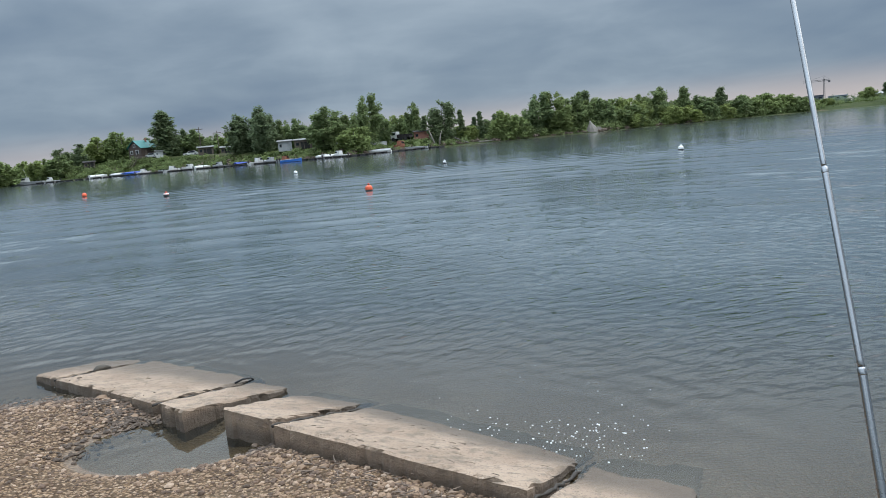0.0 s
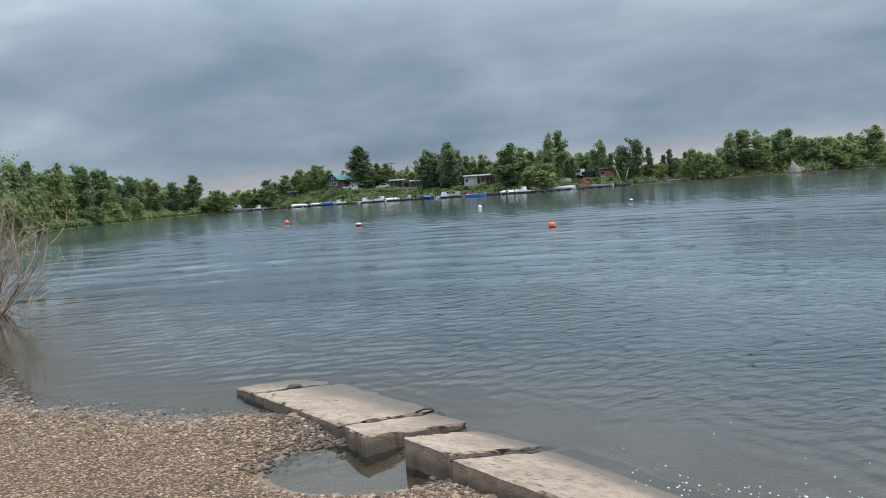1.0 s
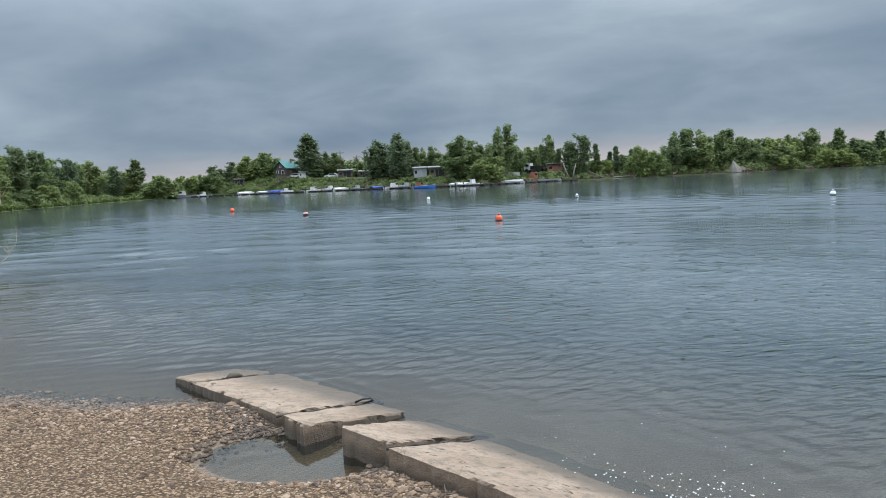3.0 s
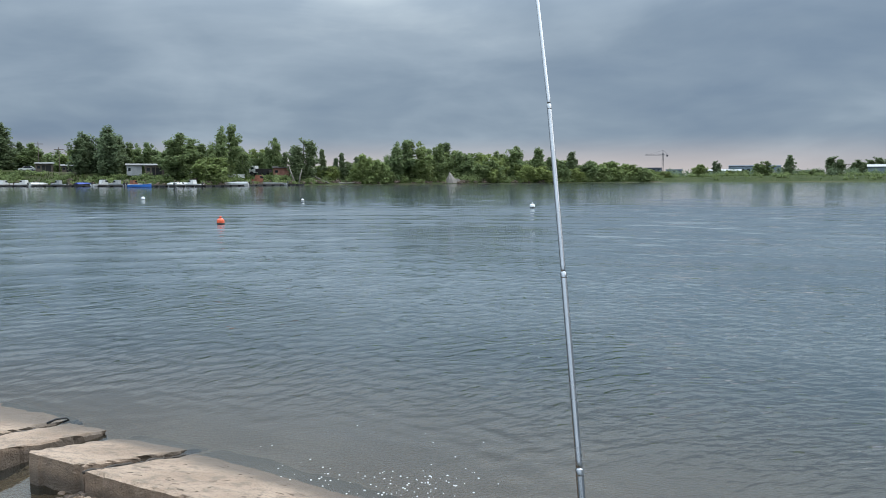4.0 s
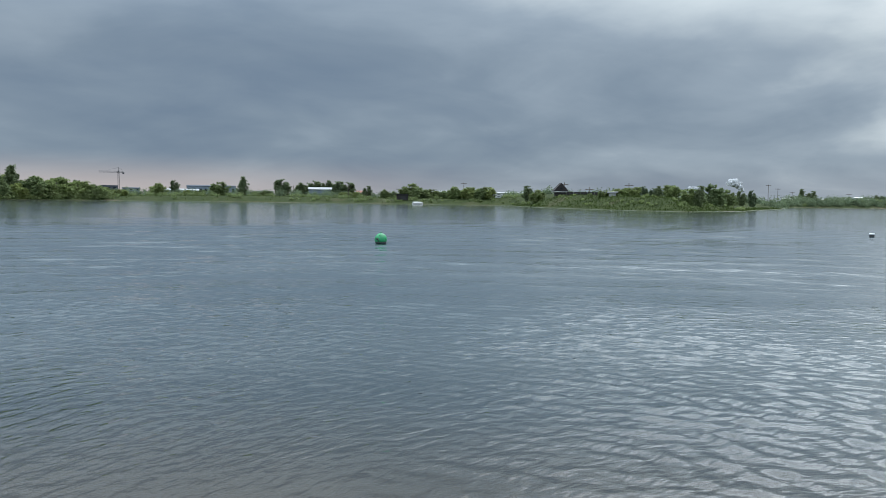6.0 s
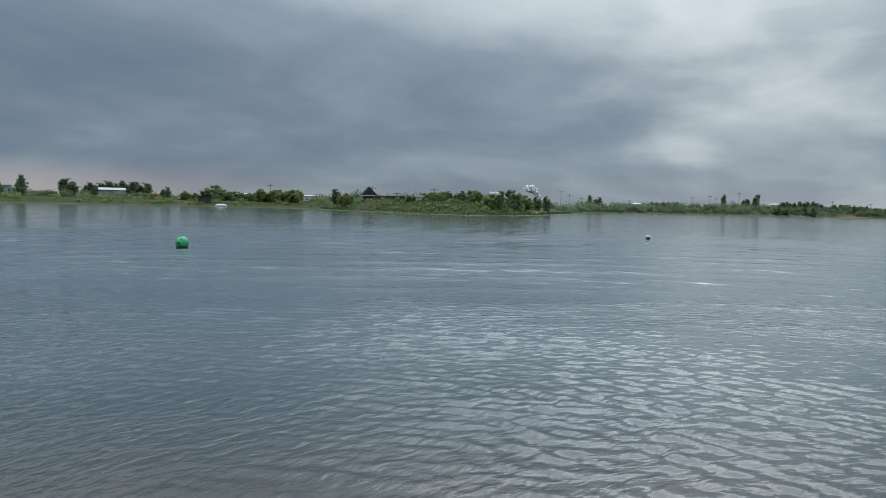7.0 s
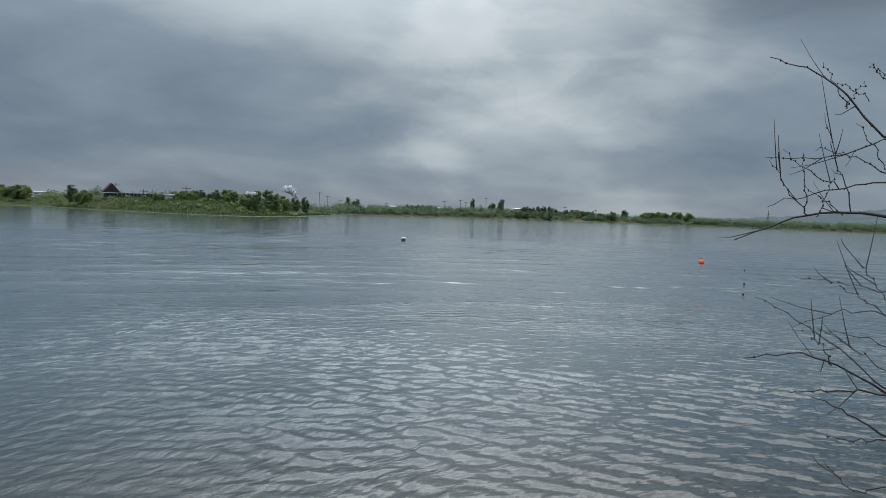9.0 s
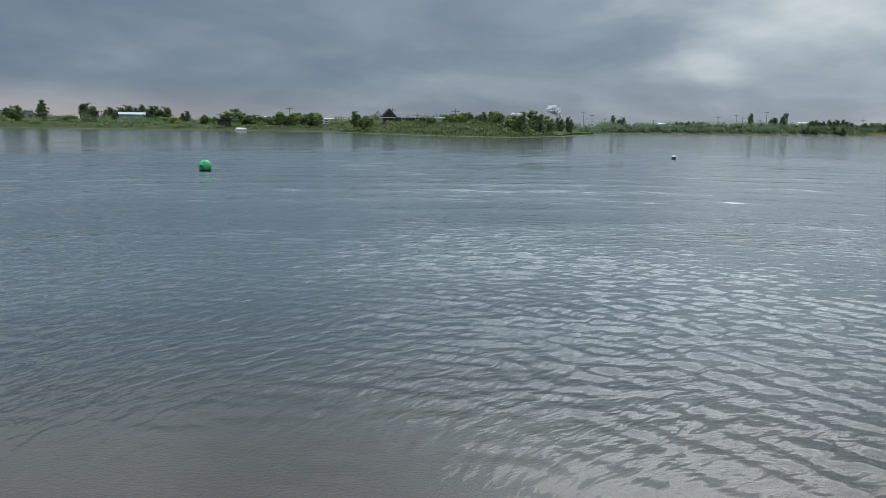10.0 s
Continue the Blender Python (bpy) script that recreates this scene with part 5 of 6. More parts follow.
big_boat = boat(moored(37.5, -4, 180), 8.0, "white cabin cruiser with a thin mast", GREY, WHITE, None, False)
part("mast", Geo().tube([(-0.4, 0, 1.4), (0.2, 0, 4.6)], [0.05, 0.02], 6), WHITE, big_boat)
for az, L, label, paint, cab, cov, turn in [
    (36.1, 4.6, "white motorboat moored at the dock", WHITE, WHITE, None, 170),
    (33.2, 5.0, "white motorboat under a pale cover", WHITE, None, WHITE, 75),
    (32.0, 4.4, "white motorboat under a pale cover", GREY, None, WHITE, 100),
    (30.3, 4.4, "white motorboat moored at the dock", WHITE, WHITE, None, 80),
    (28.9, 4.2, "grey rowing boat moored at the dock", GREY, None, None, 95),
    (28.4, 4.8, "white motorboat with a small cabin", WHITE, WHITE, None, 85),
    (27.2, 5.2, "white motorboat with a small cabin", WHITE, WHITE, None, 100),
    (26.4, 4.6, "white motorboat under a pale cover", WHITE, None, WHITE, 80),
    (25.2, 4.4, "grey motorboat with a cabin", GREY, PALE, None, 95),
    (23.7, 4.4, "dark boat moored at the dock", BLACK, None, TARP, 90),
    (22.5, 5.2, "white motorboat with a small cabin", WHITE, WHITE, None, 84),
    (21.6, 4.6, "grey motorboat with a pale cabin", GREY, PALE, None, 100),
    (20.6, 4.4, "dark motorboat with a red-and-white cover", GREY, RUST, None, 88),
    (17.9, 4.4, "white motorboat under a pale cover", WHITE, None, WHITE, 92),
    (17.3, 4.2, "white motorboat under a pale cover", WHITE, None, WHITE, 80),
    (16.7, 4.8, "white motorboat with a tall cabin", WHITE, WHITE, None, 96),
    (13.7, 5.2, "upturned pale boat on the dock's end", WHITE, None, PALE, 170),
    (11.0, 5.6, "pale wrecked boat lying at the water's edge", PALE, None, None, 165)]:
    boat(moored(az, -2.0, turn - 48 if 70 < turn < 92 else turn + 42 if turn < 120 else turn), L * 1.12, label, paint, cab, cov)
boat(moored(31.1, -1.5, 175), 5.5, "boat under a blue tarpaulin", BLUE, None, TARP)
q = at(20.2, 186)
speed = boat(pose(q.x, q.y, 0.02, 0, 0, 20 - 4), 5.0, "bright blue open motorboat on the water", BLUE, None, None)
part("rubbing_strake", Geo().loft([[(x, -w, 0.58 + s), (x, w, 0.58 + s), (x, w, 0.64 + s), (x, -w, 0.64 + s)] for x, w, s in ((-2.5, 0.74, 0), (0.0, 0.87, 0.03), (1.6, 0.66, 0.12), (2.45, 0.1, 0.24))]), WHITE, speed, "white strake")
q = at(12.2, 207)
wreck = thing("boat", "rusty orange boat cabin hauled out on the bank", "boat", pose(q.x, q.y, ground_z(q.x, q.y), 0, 8, 12 + 60))
part("hull", Geo().loft(hull_rings(4.2, 2.0, 0.9)), RUST, wreck)
part("cabin", Geo().box((0.2, 0, 1.5), (1.9, 1.5, 1.3), 0, 0.85), RUST, wreck)
part("window", Geo().box((0.2, 0, 1.7), (1.5, 1.52, 0.5), 0, 0.9), GLASS_DARK, wreck)

az = 37.0
while az > 9.5:
    nxt = az - 1.75
    a, b = at(az, shore_at(az) - 4.2), at(nxt, shore_at(nxt) - 4.2)
    mid, run = (a + b) / 2, (b - a).length
    dock = thing("floating_dock", "low dark floating dock section along the bank", "dock", pose(mid.x, mid.y, 0, 0, 0, math.degrees(math.atan2((b - a).y, (b - a).x))), "dock sections")
    part("deck", Geo().box((0, 0, 0.36), (run - 0.15, 1.5, 0.12)), PLANK, dock)
    for k in (-0.35, 0, 0.35):
        part("pontoon", Geo().box((run * k, 0, 0.1), (run * 0.22, 1.3, 0.5)), BLACK, dock)
    part("post", Geo().tube([(-run * 0.45, 0.6, -1.0), (-run * 0.45, 0.6, 1.3)], [0.06, 0.06], 6), WOOD, dock)
    az = nxt

q = at(-1.9, 232)
tent = thing("tent", "grey canvas tent standing at the water's edge", "tent", pose(q.x, q.y, ground_z(q.x, q.y) - 0.1, 0, 0, 0))
part("canopy", Geo().loft([[(r * math.cos(t) * sx + dx, r * math.sin(t), z) for t in np.linspace(0, 5.6, 9)] for r, z, sx, dx in ((2.0, 0, 1.1, 0), (1.5, 1.2, 1.0, -0.25), (0.75, 2.3, 0.9, -0.5), (0.10, 3.3, 1, -0.75))]), CANVAS, tent)
part("flap", Geo().face((1.7, -1.1, 0.0), (2.9, -0.5, 0.0), (2.2, -0.4, 1.3), (1.2, -0.7, 1.5)).face((2.9, -0.5, 0.0), (3.1, 0.4, 0.0), (2.3, 0.3, 1.2), (2.2, -0.4, 1.3)), CANVAS, tent)
part("pole", Geo().tube([(-0.2, 0, 0), (-0.78, 0, 3.7)], [0.05, 0.04], 6), WOOD, tent)

for az, d, L, tilt, yaw in ((7.2, 218, 6.0, 24, 170), (6.3, 218, 4.0, 3, 10), (9.6, 214, 5.0, 62, 140), (9.3, 214, 4.0, 70, 60), (5.9, 219, 3.5, 4, 165)):
    q = at(az, d)
    log = thing("fallen_trunk", "bleached fallen tree trunk at the water's edge", "log", pose(q.x, q.y, ground_z(q.x, q.y) + 0.15, 0, 0, yaw), "fallen trunks")
    u = Vector((math.cos(radians(tilt)), 0, math.sin(radians(tilt))))
    part("trunk", Geo().tube([-u * 0.4, u * L * 0.5 + Vector((0, 0.15, 0)), u * L], [0.24, 0.19, 0.08], 7), CANVAS, log, smooth=True)
    for k in (0.5, 0.7, 0.85):
        part("limb", Geo().tube([u * L * k, u * L * k + Vector((0.4, 0.5, 0.6)) * (1.3 - k)], [0.07, 0.02], 5), CANVAS, log)


def pole(az, d, top, label="wooden utility pole with a cross-arm", arms=1, group="utility poles"):
    q = at(az, d)
    z = ground_z(q.x, q.y)
    t = thing("utility_pole", label, "pole", pose(q.x, q.y, z, 0, 0, az), group)
    r = max(0.13, d * 0.00034)
    part("post", Geo().tube([(0, 0, -0.3), (0, 0, top - z)], [r, r * 0.7], 6), WOOD, t)
    for k in range(arms):
        part("cross_arm", Geo().box((0, 0, top - z - 0.6 - 1.1 * k), (1.9 + d * 0.002, r * 1.2, r * 1.4)), WOOD, t)
    return t


for az, d, top in ((26.3, 243, 12.2), (25.1, 239, 10.6), (-62.7, 480, 12.8), (-63.3, 500, 11.2), (-64.2, 520, 9.4), (-48.8, 240, 7.6), (-41.4, 320, 9.2), (-53.4, 215, 7.0), (-71.9, 640, 13.2), (-73.1, 642, 14.5), (-73.5, 640, 12.8), (-75.0, 666, 17.7), (-74.6, 660, 11.5), (-80.8, 690, 12.5), (-83.0, 700, 11), (-67.6, 560, 9), (-36.6, 330, 6.5), (-28.9, 380, 7.4), (-32.9, 330, 7.2), (-50.6, 230, 6.0)):
    pole(az, d, top)

# ---------------------------------------------------------------- across the lake
def block(name, az0, az1, d, top, depth, label, category, wall, roof, rise=1.0, rows=0, group="far buildings"):
    """A building between two bearings, its front square to the beach."""
    a, b = at(az0, d), at(az1, d)
    mid, w = (a + b) / 2, (b - a).length
    z = ground_z(mid.x, mid.y)
    h = top - z
    t = thing(name, label, category, pose(mid.x, mid.y, z - 0.3, 0, 0, (az0 + az1) / 2), group)
    part("wall", Geo().box((0, 0, (h - rise) / 2 + 0.15), (w, depth, h - rise + 0.3)), wall, t)
    part("roof", Geo().loft([[(-w / 2 - 0.5, y, z0), (w / 2 + 0.5, y, z0), (w / 2 + 0.5, y, z0 + 0.25), (-w / 2 - 0.5, y, z0 + 0.25)] for y, z0 in ((-depth / 2 - 0.5, h - rise + 0.3), (0, h), (depth / 2 + 0.5, h - rise + 0.3))]), roof, t)
    for r in range(rows):
        for i in range(max(2, int(w / 6))):
            n = max(2, int(w / 6))
            part("window", Geo().box(((i + 0.5) / n * w - w / 2, -depth / 2 - 0.04, (r + 0.6) / (rows + 0.2) * (h - rise)), (w / n * 0.5, 0.1, (h - rise) / rows * 0.4)), GLASS_DARK, t)
    return t


block("factory_building", -15.9, -17.0, 950, 12.5, 20, "haze-tinted blue-grey block under construction far off", "building", HAZY_DARK, HAZY_DARK, 0.5, 2)
block("factory_building", -17.3, -18.4, 960, 10.5, 20, "haze-tinted blue-grey block far off", "building", HAZY, HAZY, 0.5, 2)
block("warehouse", -20.0, -22.3, 900, 9.5, 30, "long pale hall with a light roof", "warehouse", PALE, PALE, 2.2, 1)
block("warehouse", -21.5, -24.8, 1000, 15.2, 30, "long haze-tinted blue-grey hall behind the shore", "warehouse", HAZY, HAZY_DARK, 1.5, 1)
block("warehouse", -26.0, -27.3, 700, 7.0, 20, "reddish low hall behind trees", "warehouse", BRICKY, DARK_ROOF, 1.5, 1)
block("warehouse", -30.0, -31.6, 480, 8.2, 14, "pale-roofed hall in front of a dark grove", "warehouse", HAZY, PALE, 1.6, 0)
block("house", -33.5, -34.2, 420, 6.0, 8, "small house with a reddish roof", "house", PALE, BRICKY, 1.6, 1)
block("warehouse", -43.8, -45.8, 955, 11.4, 26, "long whitish hall with rows of windows", "warehouse", WHITE, PALE, 1.5, 2)
block("house", -52.0, -52.5, 207, 4.6, 3, "small white shed on the peninsula", "shed", WHITE, PALE, 0.4, 0)
block("kiosk", -24.2, -24.5, 342, 4.0, 2, "small white kiosk on the far bank", "kiosk", WHITE, PALE, 0.2, 0)
block("warehouse", -39.6, -40.4, 700, 9.5, 14, "pale low hall among bushes", "warehouse", PALE, WHITE, 1.0, 0)
for a0, a1, top in ((-63.6, -64.6, 7.8), (-64.9, -65.6, 8.6), (-66.0, -67.7, 7.6), (-67.9, -68.4, 9.8), (-68.6, -69.6, 8.0), (-70.2, -71.6, 9.6), (-72.2, -73.0, 9.4), (-77.0, -77.9, 12.2), (-81.9, -82.4, 11.0)):
    block("warehouse", a0, a1, 900, top, 18, "low white-roofed hall on the horizon", "warehouse", PALE, WHITE, 1.2, 1)

q = at(-36.85, 286)
sh = thing("shed", "dark boat shed on posts beside the water", "shed", pose(q.x, q.y, ground_z(q.x, q.y) - 0.2, 0, 0, -36.8), "sheds on the bank")
part("wall", Geo().box((0, 0, 1.2), (4.2, 3, 2.0)), DARK_ROOF, sh)
part("roof", Geo().box((0, 0, 2.3), (4.8, 3.6, 0.2)), DARK, sh)
# black panel again, painted shade in place of an open inside
part("doorway", Geo().box((0.4, -1.53, 1.0), (2.2, 0.06, 1.6)), DARK, sh)
for az, off, turn in ((-38.0, -0.6, 20),):
    boat(moored(az, off, turn), 4.0, "white boat pulled up on the far bank", WHITE, None, WHITE, False)

q = at(-48.5, 235)
hut = thing("house", "dark steep-roofed cabin with a white band", "house", pose(q.x, q.y, ground_z(q.x, q.y) - 0.1, 0, 0, -48.5 + 8))
g0 = 7.4 - ground_z(q.x, q.y)
part("wall", Geo().box((0, 0, g0 * 0.16), (3.0, 4.2, g0 * 0.34)), DARK_ROOF, hut)
part("balcony", Geo().box((0, 0, g0 * 0.30), (4.2, 4.7, g0 * 0.05)), WHITE, hut, "white balcony band")
part("roof", Geo().loft([[(-2.3, y, g0 * 0.34), (2.3, y, g0 * 0.34), (0.0, y, g0)] for y in (-2.4, 2.4)]), DARK_ROOF, hut, "steep dark roof")
part("gable_window", Geo().box((0, -2.42, g0 * 0.55), (0.6, 0.06, 0.5)), GLASS_DARK, hut)
fence = thing("fence", "dark board fence on the peninsula", "fence", pose(*at(-50.6, 226), 0, 0, -50))
zf = ground_z(*at(-50.6, 226)[:2])
for i in range(12):
    part("board", Geo().box((i * 1.0 - 6, 0, zf + 0.45), (0.92, 0.06, 1.1)), DARK_ROOF, fence)

# tower crane
q = at(-17.07, 900)
zc = ground_z(q.x, q.y)
crane = thing("tower_crane", "lattice tower crane on a distant building site", "crane", pose(q.x, q.y, zc, 0, 0, -17))
part("base", Geo().box((0, 0, 0.4), (5, 5, 1.2)), STEEL, crane)
lat = Geo()
for sx in (-0.7, 0.7):
    for sy in (-0.7, 0.7):
        lat.tube([(sx, sy, 0), (sx, sy, 24)], [0.22, 0.22], 4)
for i in range(12):
    lat.tube([(-0.7, -0.7, i * 2), (0.7, -0.7, i * 2 + 2)], [0.12, 0.12], 4)
part("mast", lat, STEEL, crane)
jib = Geo()
for x0, x1 in ((-19.5, 5.5),):
    for y, z in ((-0.6, 22), (0.6, 22), (0, 23.3)):
        jib.tube([(x0, y, z), (x1, y, z)], [0.16, 0.16], 4)
for i in range(12):
    jib.tube([(-19 + 2 * i, -0.6, 22), (-18 + 2 * i, 0, 23.3), (-17 + 2 * i, -0.6, 22)], [0.1] * 3, 4)
part("jib", jib, STEEL, crane)
part("apex", Geo().tube([(0, 0, 22), (0, 0, 27.5)], [0.35, 0.15], 5).tube([(0, 0, 27.3), (-14, 0, 23.3)], [0.08, 0.08], 4).tube([(0, 0, 27.3), (5, 0, 23.3)], [0.08, 0.08], 4), STEEL, crane)
part("counterweight", Geo().box((4.8, 0, 21.4), (2, 1.4, 2)), STEEL, crane)

q = at(-76.2, 703)
zc = ground_z(q.x, q.y)
tower = thing("water_tower", "dark brick tower with a wider top", "tower", pose(q.x, q.y, zc, 0, 0, 0))
part("shaft", Geo().lathe([(1.7, 0), (1.4, 9.0), (1.4, 9.2)], 12), HAZY_DARK, tower)
part("tank", Geo().lathe([(1.4, 9.0), (2.0, 9.6), (2.0, 11.6), (0.2, 12.4)], 12), HAZY_DARK, tower)
q = at(-94.7, 1500)
pyl = thing("pylon", "distant lattice power pylon", "pylon", pose(q.x, q.y, 0, 0, 0, -94))
for s in (-1, 1):
    part("leg", Geo().tube([(s * 3.2, 0, 0), (s * 0.7, 0, 18), (0, 0, 30)], [0.45, 0.35, 0.2], 4), STEEL, pyl)
for z, w in ((18, 8), (23, 6)):
    part("arm", Geo().box((0, 0, z), (w, 0.5, 0.5)), STEEL, pyl)

rs = random.Random(12)
for az0, d, base_z, top, lean, puffs in ((-61.2, 1200, 17, 41, 1, 46), (-58.6, 1230, 16, 30, 1, 16)):
    puff = Geo()
    for i in range(puffs):
        t = (i + 1) / puffs
        q = at(az0 + lean * (0.15 + 1.0 * t ** 0.8) * rs.uniform(0.35, 1.0), d + rs.uniform(-4, 4), base_z + (top - base_z - 6) * t ** 0.55 * rs.uniform(0.75, 1.0))
        r = 1.4 + 3.4 * t * rs.uniform(0.5, 1.0)
        k = len(puff.v)
        puff.ball(tuple(q), r, 12, 8)
        for m in range(k, len(puff.v)):
            v = Vector(puff.v[m])
            puff.v[m] = tuple(v + (v - q).normalized() * 0.9 * noise.noise(v * 0.35))
    single("steam_plume", puff, STEAM, "white steam plume above a distant works", "steam", kind="stuff", smooth=True)


# ---------------------------------------------------------------- bare shrubs
def stem(geo, base, tip, r, rnd, forks=2, bow=0.12, buds=False):
    """A bent stem with side twigs."""
    base, tip = Vector(base), Vector(tip)
    L = (tip - base).length
    side = Vector((rnd.gauss(0, 1), rnd.gauss(0, 1), rnd.gauss(0, 0.4))) * L * bow
    pts = []
    for i in range(7):
        t = i / 6
        pts.append(base.lerp(tip, t) + side * math.sin(math.pi * t) + Vector((rnd.gauss(0, 1), rnd.gauss(0, 1), rnd.gauss(0, 1))) * L * 0.012)
    geo.tube(pts, [r * (1 - 0.8 * i / 6) for i in range(7)], 5 if r > 0.008 else 4, False)
    for _ in range(forks):
        i = rnd.randint(2, 5)
        d = (pts[i + 1] - pts[i]).normalized()
        off = (d + Vector((rnd.gauss(0, 0.5), rnd.gauss(0, 0.5), rnd.gauss(0.15, 0.4)))).normalized()
        stem(geo, pts[i], pts[i] + off * L * rnd.uniform(0.22, 0.45), r * 0.5, rnd, forks - 1, bow, buds)


def dry_shrub(az, d, count, tall, spread, seed, label):
    rnd = random.Random(seed)
    q = at(az, d)
    z = max(-0.05, ground_z(q.x, q.y))
    t = thing("shrub", label, "shrub", pose(q.x, q.y, z, 0, 0, az), "bare shrubs at the water's edge")
    for mat, share in ((DRY, 0.72), (DRY_DARK, 0.28)):
        geo = Geo()
        for _ in range(int(count * share)):
            b = Vector((rnd.gauss(0, 0.28 * spread), rnd.gauss(0, 0.28 * spread), -0.1))
            out = Vector((rnd.gauss(0.22, 0.5) * spread, rnd.gauss(0, 0.5) * spread, 0))
            h = tall * rnd.uniform(0.55, 1.0) * (1.0 - 0.22 * min(2, out.length))
            stem(geo, b, b + out * 1.25 + Vector((0, 0, max(0.5, h))), rnd.uniform(0.008, 0.019), rnd, 3, 0.13)
        part("brushwood", geo, mat, t)
    return t


dry_shrub(53.6, 19.2, 70, 2.9, 0.9, 41, "dry leafless willow shrub leaning over the water")
dry_shrub(55.8, 19.6, 80, 3.3, 1.1, 42, "dry leafless willow shrub with pale tangled stems")
dry_shrub(58.6, 19.8, 110, 3.6, 1.2, 43, "dry leafless willow shrub with pale tangled stems")
rnd = random.Random(44)
q = at(56.1, 20.4)
tallest = thing("shrub", "tall thin bare stems rising above the shrub", "shrub", pose(q.x, q.y, ground_z(q.x, q.y), 0, 0, 56), "bare shrubs at the water's edge")
geo = Geo()
for x, top in ((-0.4, 4.2), (-0.15, 4.9), (0.1, 4.6), (0.0, 5.0), (0.75, 4.1), (0.82, 4.3), (-0.6, 3.9)):
    stem(geo, (x * 0.5, rnd.gauss(0, 0.1), -0.1), (x * 0.9, rnd.gauss(0, 0.2), top), 0.013, rnd, 3, 0.05)
part("brushwood", geo, DRY_DARK, tallest)
q = at(57.3, 22.5)
wil = thing("bush", "yellow-green leafy willow behind the dry shrub", "bush", pose(q.x, q.y, ground_z(q.x, q.y), 0, 0, 0))
geo, wood = Geo(), Geo()
for _ in range(60):
    c = Vector((rnd.gauss(0, 0.9), rnd.gauss(0, 1.2), rnd.uniform(0.8, 3.9)))
    wood.tube([(c.x * 0.2, c.y * 0.2, -0.1), c * 0.6, c], [0.02, 0.012, 0.004], 4, False)
    clump(geo, c, 0.42, 110, 0.05, rnd)
part("brushwood", wood, DRY_DARK, wil)
part("leaves", geo, LEAF_PALE, wil)
geo = Geo()
blades = [at(rnd.gauss(57.6, 1.2), rnd.gauss(18.6, 0.3)) for _ in range(2600)]
for q, level in zip(blades, height([q.x for q in blades], [q.y for q in blades]).tolist()):
    h, a = rnd.uniform(0.2, 0.48), rnd.uniform(0, 6.28)
    w = Vector((math.cos(a), math.sin(a), 0)) * 0.016
    lean = Vector((rnd.gauss(0, 0.35), rnd.gauss(0, 0.35), 1)) * h
    q.z = max(0.0, level) - 0.02
    geo.face(q - w, q + w, q + lean * 0.6 + w, q + lean * 0.6 - w).face(q + lean * 0.6 - w, q + lean * 0.6 + w, q + lean + Vector((lean.x, lean.y, -0.2)) * 0.3)
for cx, cy in ((-13.4, 8.4), (-12.2, 7.6), (-10.6, 6.7)):
    for _ in range(70):
        x, y = cx + rnd.gauss(0, 0.12), cy + rnd.gauss(0, 0.12)
        h = rnd.uniform(0.06, 0.16)
        z = ground_z(x, y) - 0.01
        geo.face((x - 0.006, y, z), (x + 0.006, y, z), (x + rnd.gauss(0, 0.04), y + rnd.gauss(0, 0.04), z + h))
single("grass_clump", geo, GRASS, "fresh green grass at the foot of the shrub", "grass", kind="stuff")

# the dark shrub that reaches in over the water: bearing and height of limb ends, sag, thickness
ROOT = Vector((0.011, -0.161, 2.016))
BOUGHS = [(-101.7, 0.043, -92.5, -0.05, 0.039, 5.5), (-101.4, 0.261, -94.2, 0.499, 0.05, 4.0), (-101.4, 0.258, -94.2, 0.207, -0.024, 2.6), (-101.6, 0.139, -94.5, 0.063, 0.009, 3.0), (-99.7, 0.045, -97.7, 0.334, 0.006, 2.2), (-97.2, 0.033, -94.6, 0.202, -0.007, 2.4), (-97.0, 0.043, -96.6, 0.219, 0.004, 2.0), (-97.7, 0.031, -98.6, 0.157, -0.006, 1.8), (-99.1, 0.044, -96.7, 0.12, 0.006, 2.0), (-98.9, 0.118, -95.4, 0.224, -0.011, 2.2), (-102.3, -0.461, -93.6, -0.407, 0.055, 4.5), (-102.3, -0.454, -96.7, -0.48, 0.006, 4.0), (-102.5, -0.574, -98.1, -0.484, 0.004, 4.2), (-99.2, -0.391, -97.8, -0.316, 0.004, 2.6), (-102.3, -0.449, -94.1, -0.213, 0.029, 2.8)]
TWIGS = [(-102.0, -0.178, -96.5, -0.15, 0.006, 1.8), (-102.0, -0.235, -96.5, -0.298, 0.026, 2.0), (-102.6, -0.719, -99.0, -0.674, -0.053, 2.4), (-102.5, -0.591, -98.9, -0.604, -0.006, 2.6), (-102.2, -0.322, -96.3, -0.303, 0.015, 1.6), (-102.2, -0.394, -97.9, -0.284, 0.011, 1.6), (-102.0, -0.194, -100.0, -0.079, 0.009, 1.8), (-101.6, 0.155, -97.3, 0.228, 0.015, 2.2), (-100.4, 0.362, -98.5, 0.413, 0.004, 1.6), (-99.1, 0.348, -97.5, 0.477, 0.004, 2.0), (-99.1, 0.348, -100.0, 0.418, 0.004, 1.6), (-102.0, -0.242, -99.1, -0.164, 0.007, 1.6), (-101.2, 0.424, -100.3, 0.466, 0.004, 1.8), (-101.5, 0.171, -99.7, 0.299, 0.006, 2.0)]
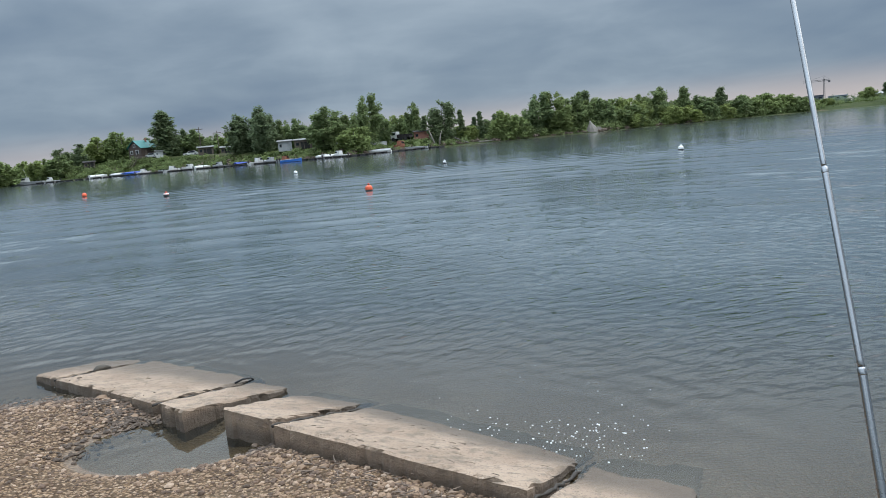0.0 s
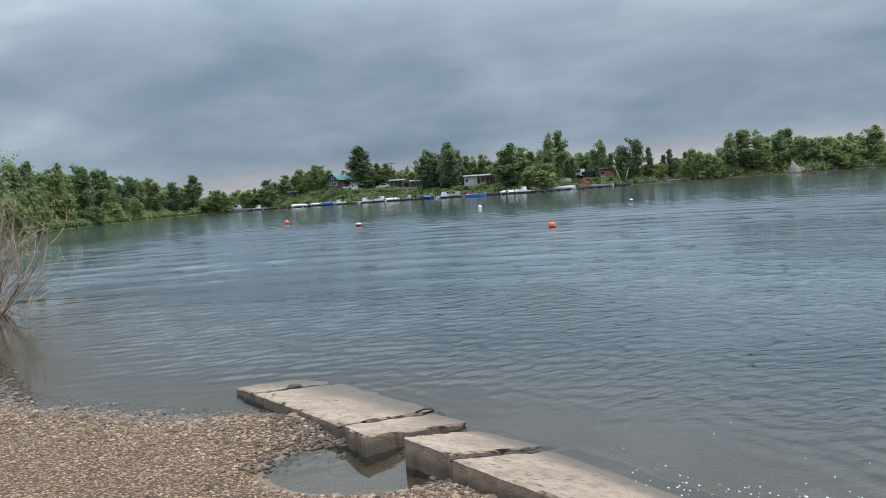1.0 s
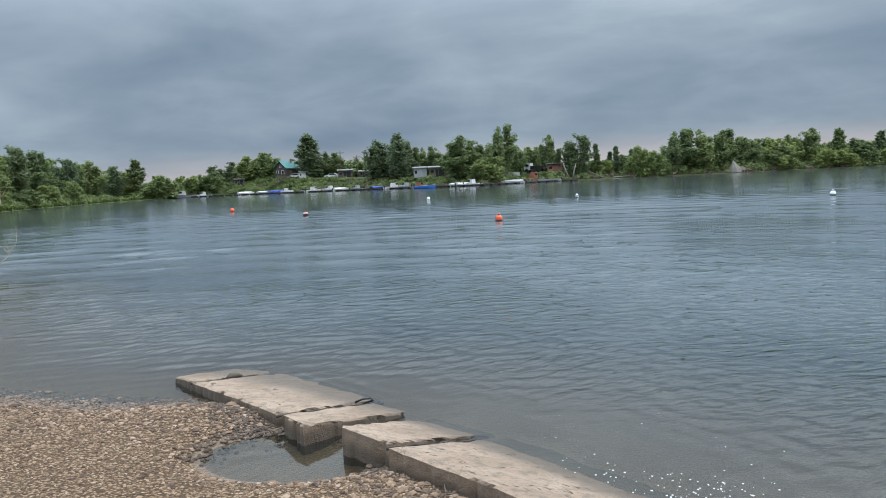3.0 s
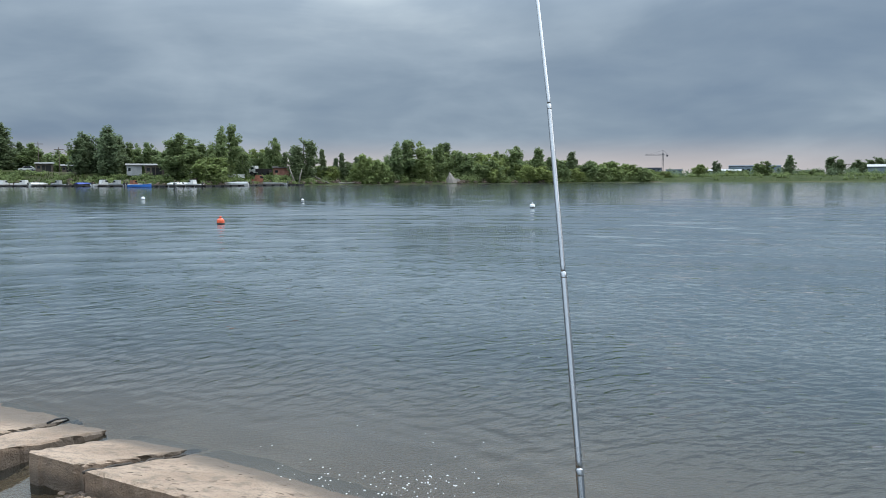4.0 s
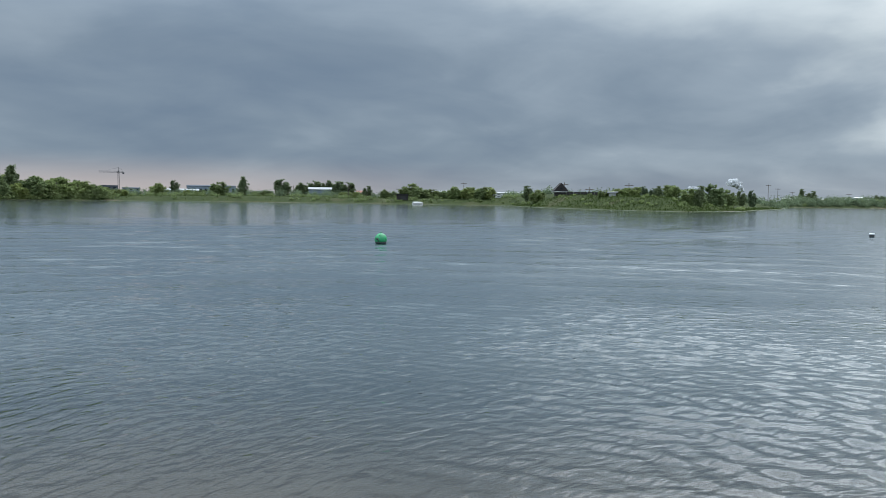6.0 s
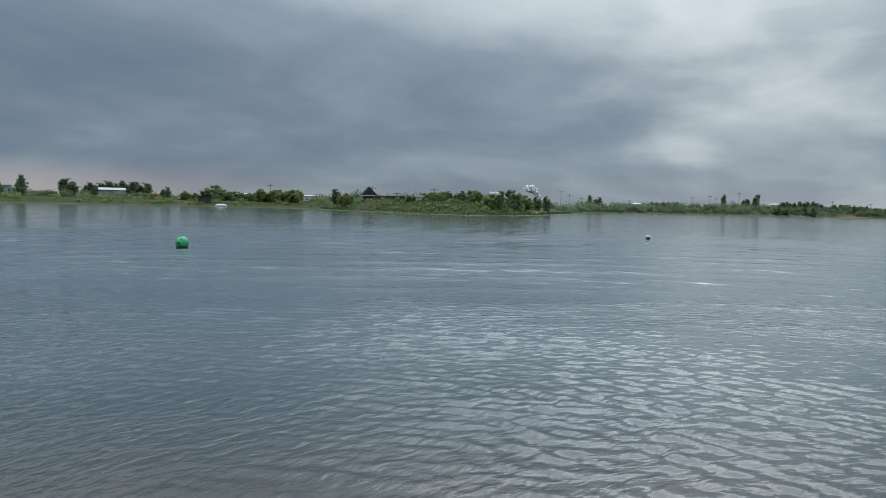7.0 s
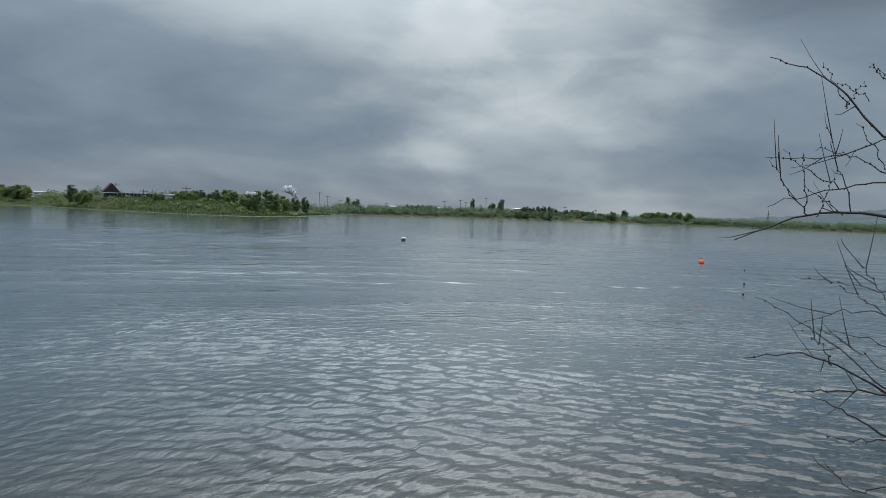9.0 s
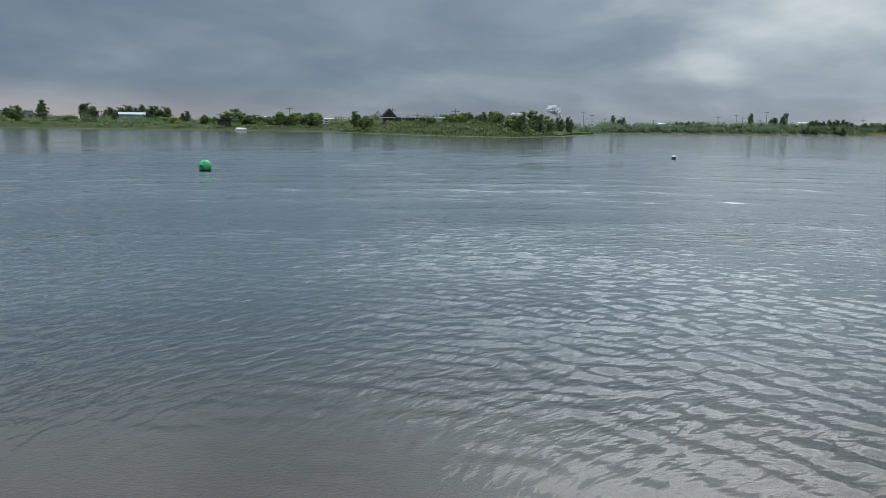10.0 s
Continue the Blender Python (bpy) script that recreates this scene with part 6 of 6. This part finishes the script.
foot = ROOT + at(-122, 3.0)
foot.z = ground_z(foot.x, foot.y) - 0.08
shrub = thing("shrub", "leafless black-twigged shrub reaching over the water", "shrub", Matrix.Translation(foot))
rnd = random.Random(77)
for i, (a0, z0, a1, z1, sag, th) in enumerate(BOUGHS + TWIGS):
    D = 2.5 + rnd.uniform(-0.06, 0.06)
    start, end = ROOT + at(a0, D, z0), ROOT + at(a1, D, z1)
    geo, pts, n = Geo(), [], 12
    if a0 < -101:
        knee = ROOT + at(-111, 2.75, z0 * 0.9 - 0.12)
        pts = [foot + Vector((rnd.gauss(0, 0.05), rnd.gauss(0, 0.05), 0)), foot.lerp(knee, 0.55) + Vector((0.05, -0.05, 0.1)), knee, knee.lerp(start, 0.6)]
    lead = len(pts)
    for k in range(n + 1):
        t = k / n
        wig = Vector((rnd.gauss(0, 1), rnd.gauss(0, 1), rnd.gauss(0, 1))) * 0.0035
        pts.append(start.lerp(end, t) + Vector((0, 0, sag * math.sin(math.pi * t))) + wig)
    r = th * 0.00085
    radii = [r * 2.2, r * 1.8, r * 1.5, r * 1.2][:lead] + [r * (1 - 0.65 * k / n) for k in range(n + 1)]
    geo.tube([q - foot for q in pts], radii, 6)
    bud = geo
    for k in range(1, n):
        if rnd.random() < 0.75:
            q = pts[lead + k] + Vector((rnd.gauss(0, 1), rnd.gauss(0, 1), rnd.gauss(0, 1))).normalized() * r * 0.9 - foot
            bud.ball(tuple(q), rnd.uniform(0.0016, 0.0030), 6, 4, 1.3)
    for k in range(3, n - 1):
        if rnd.random() < (0.10 if z0 > -0.1 else 0.16):
            d = Vector((rnd.gauss(0, 0.5), rnd.gauss(0, 0.5), rnd.gauss(0.1, 0.8))).normalized() + (end - start).normalized() * 0.8
            q = pts[lead + k]
            bud.tube([q - foot, q + d * 0.05 - foot, q + d * rnd.uniform(0.05, 0.11) - foot + Vector((0, 0, 0.01))], [0.0016, 0.0012, 0.0006], 4, False)
    part("branch", geo, WET_BARK, shrub, smooth=True)
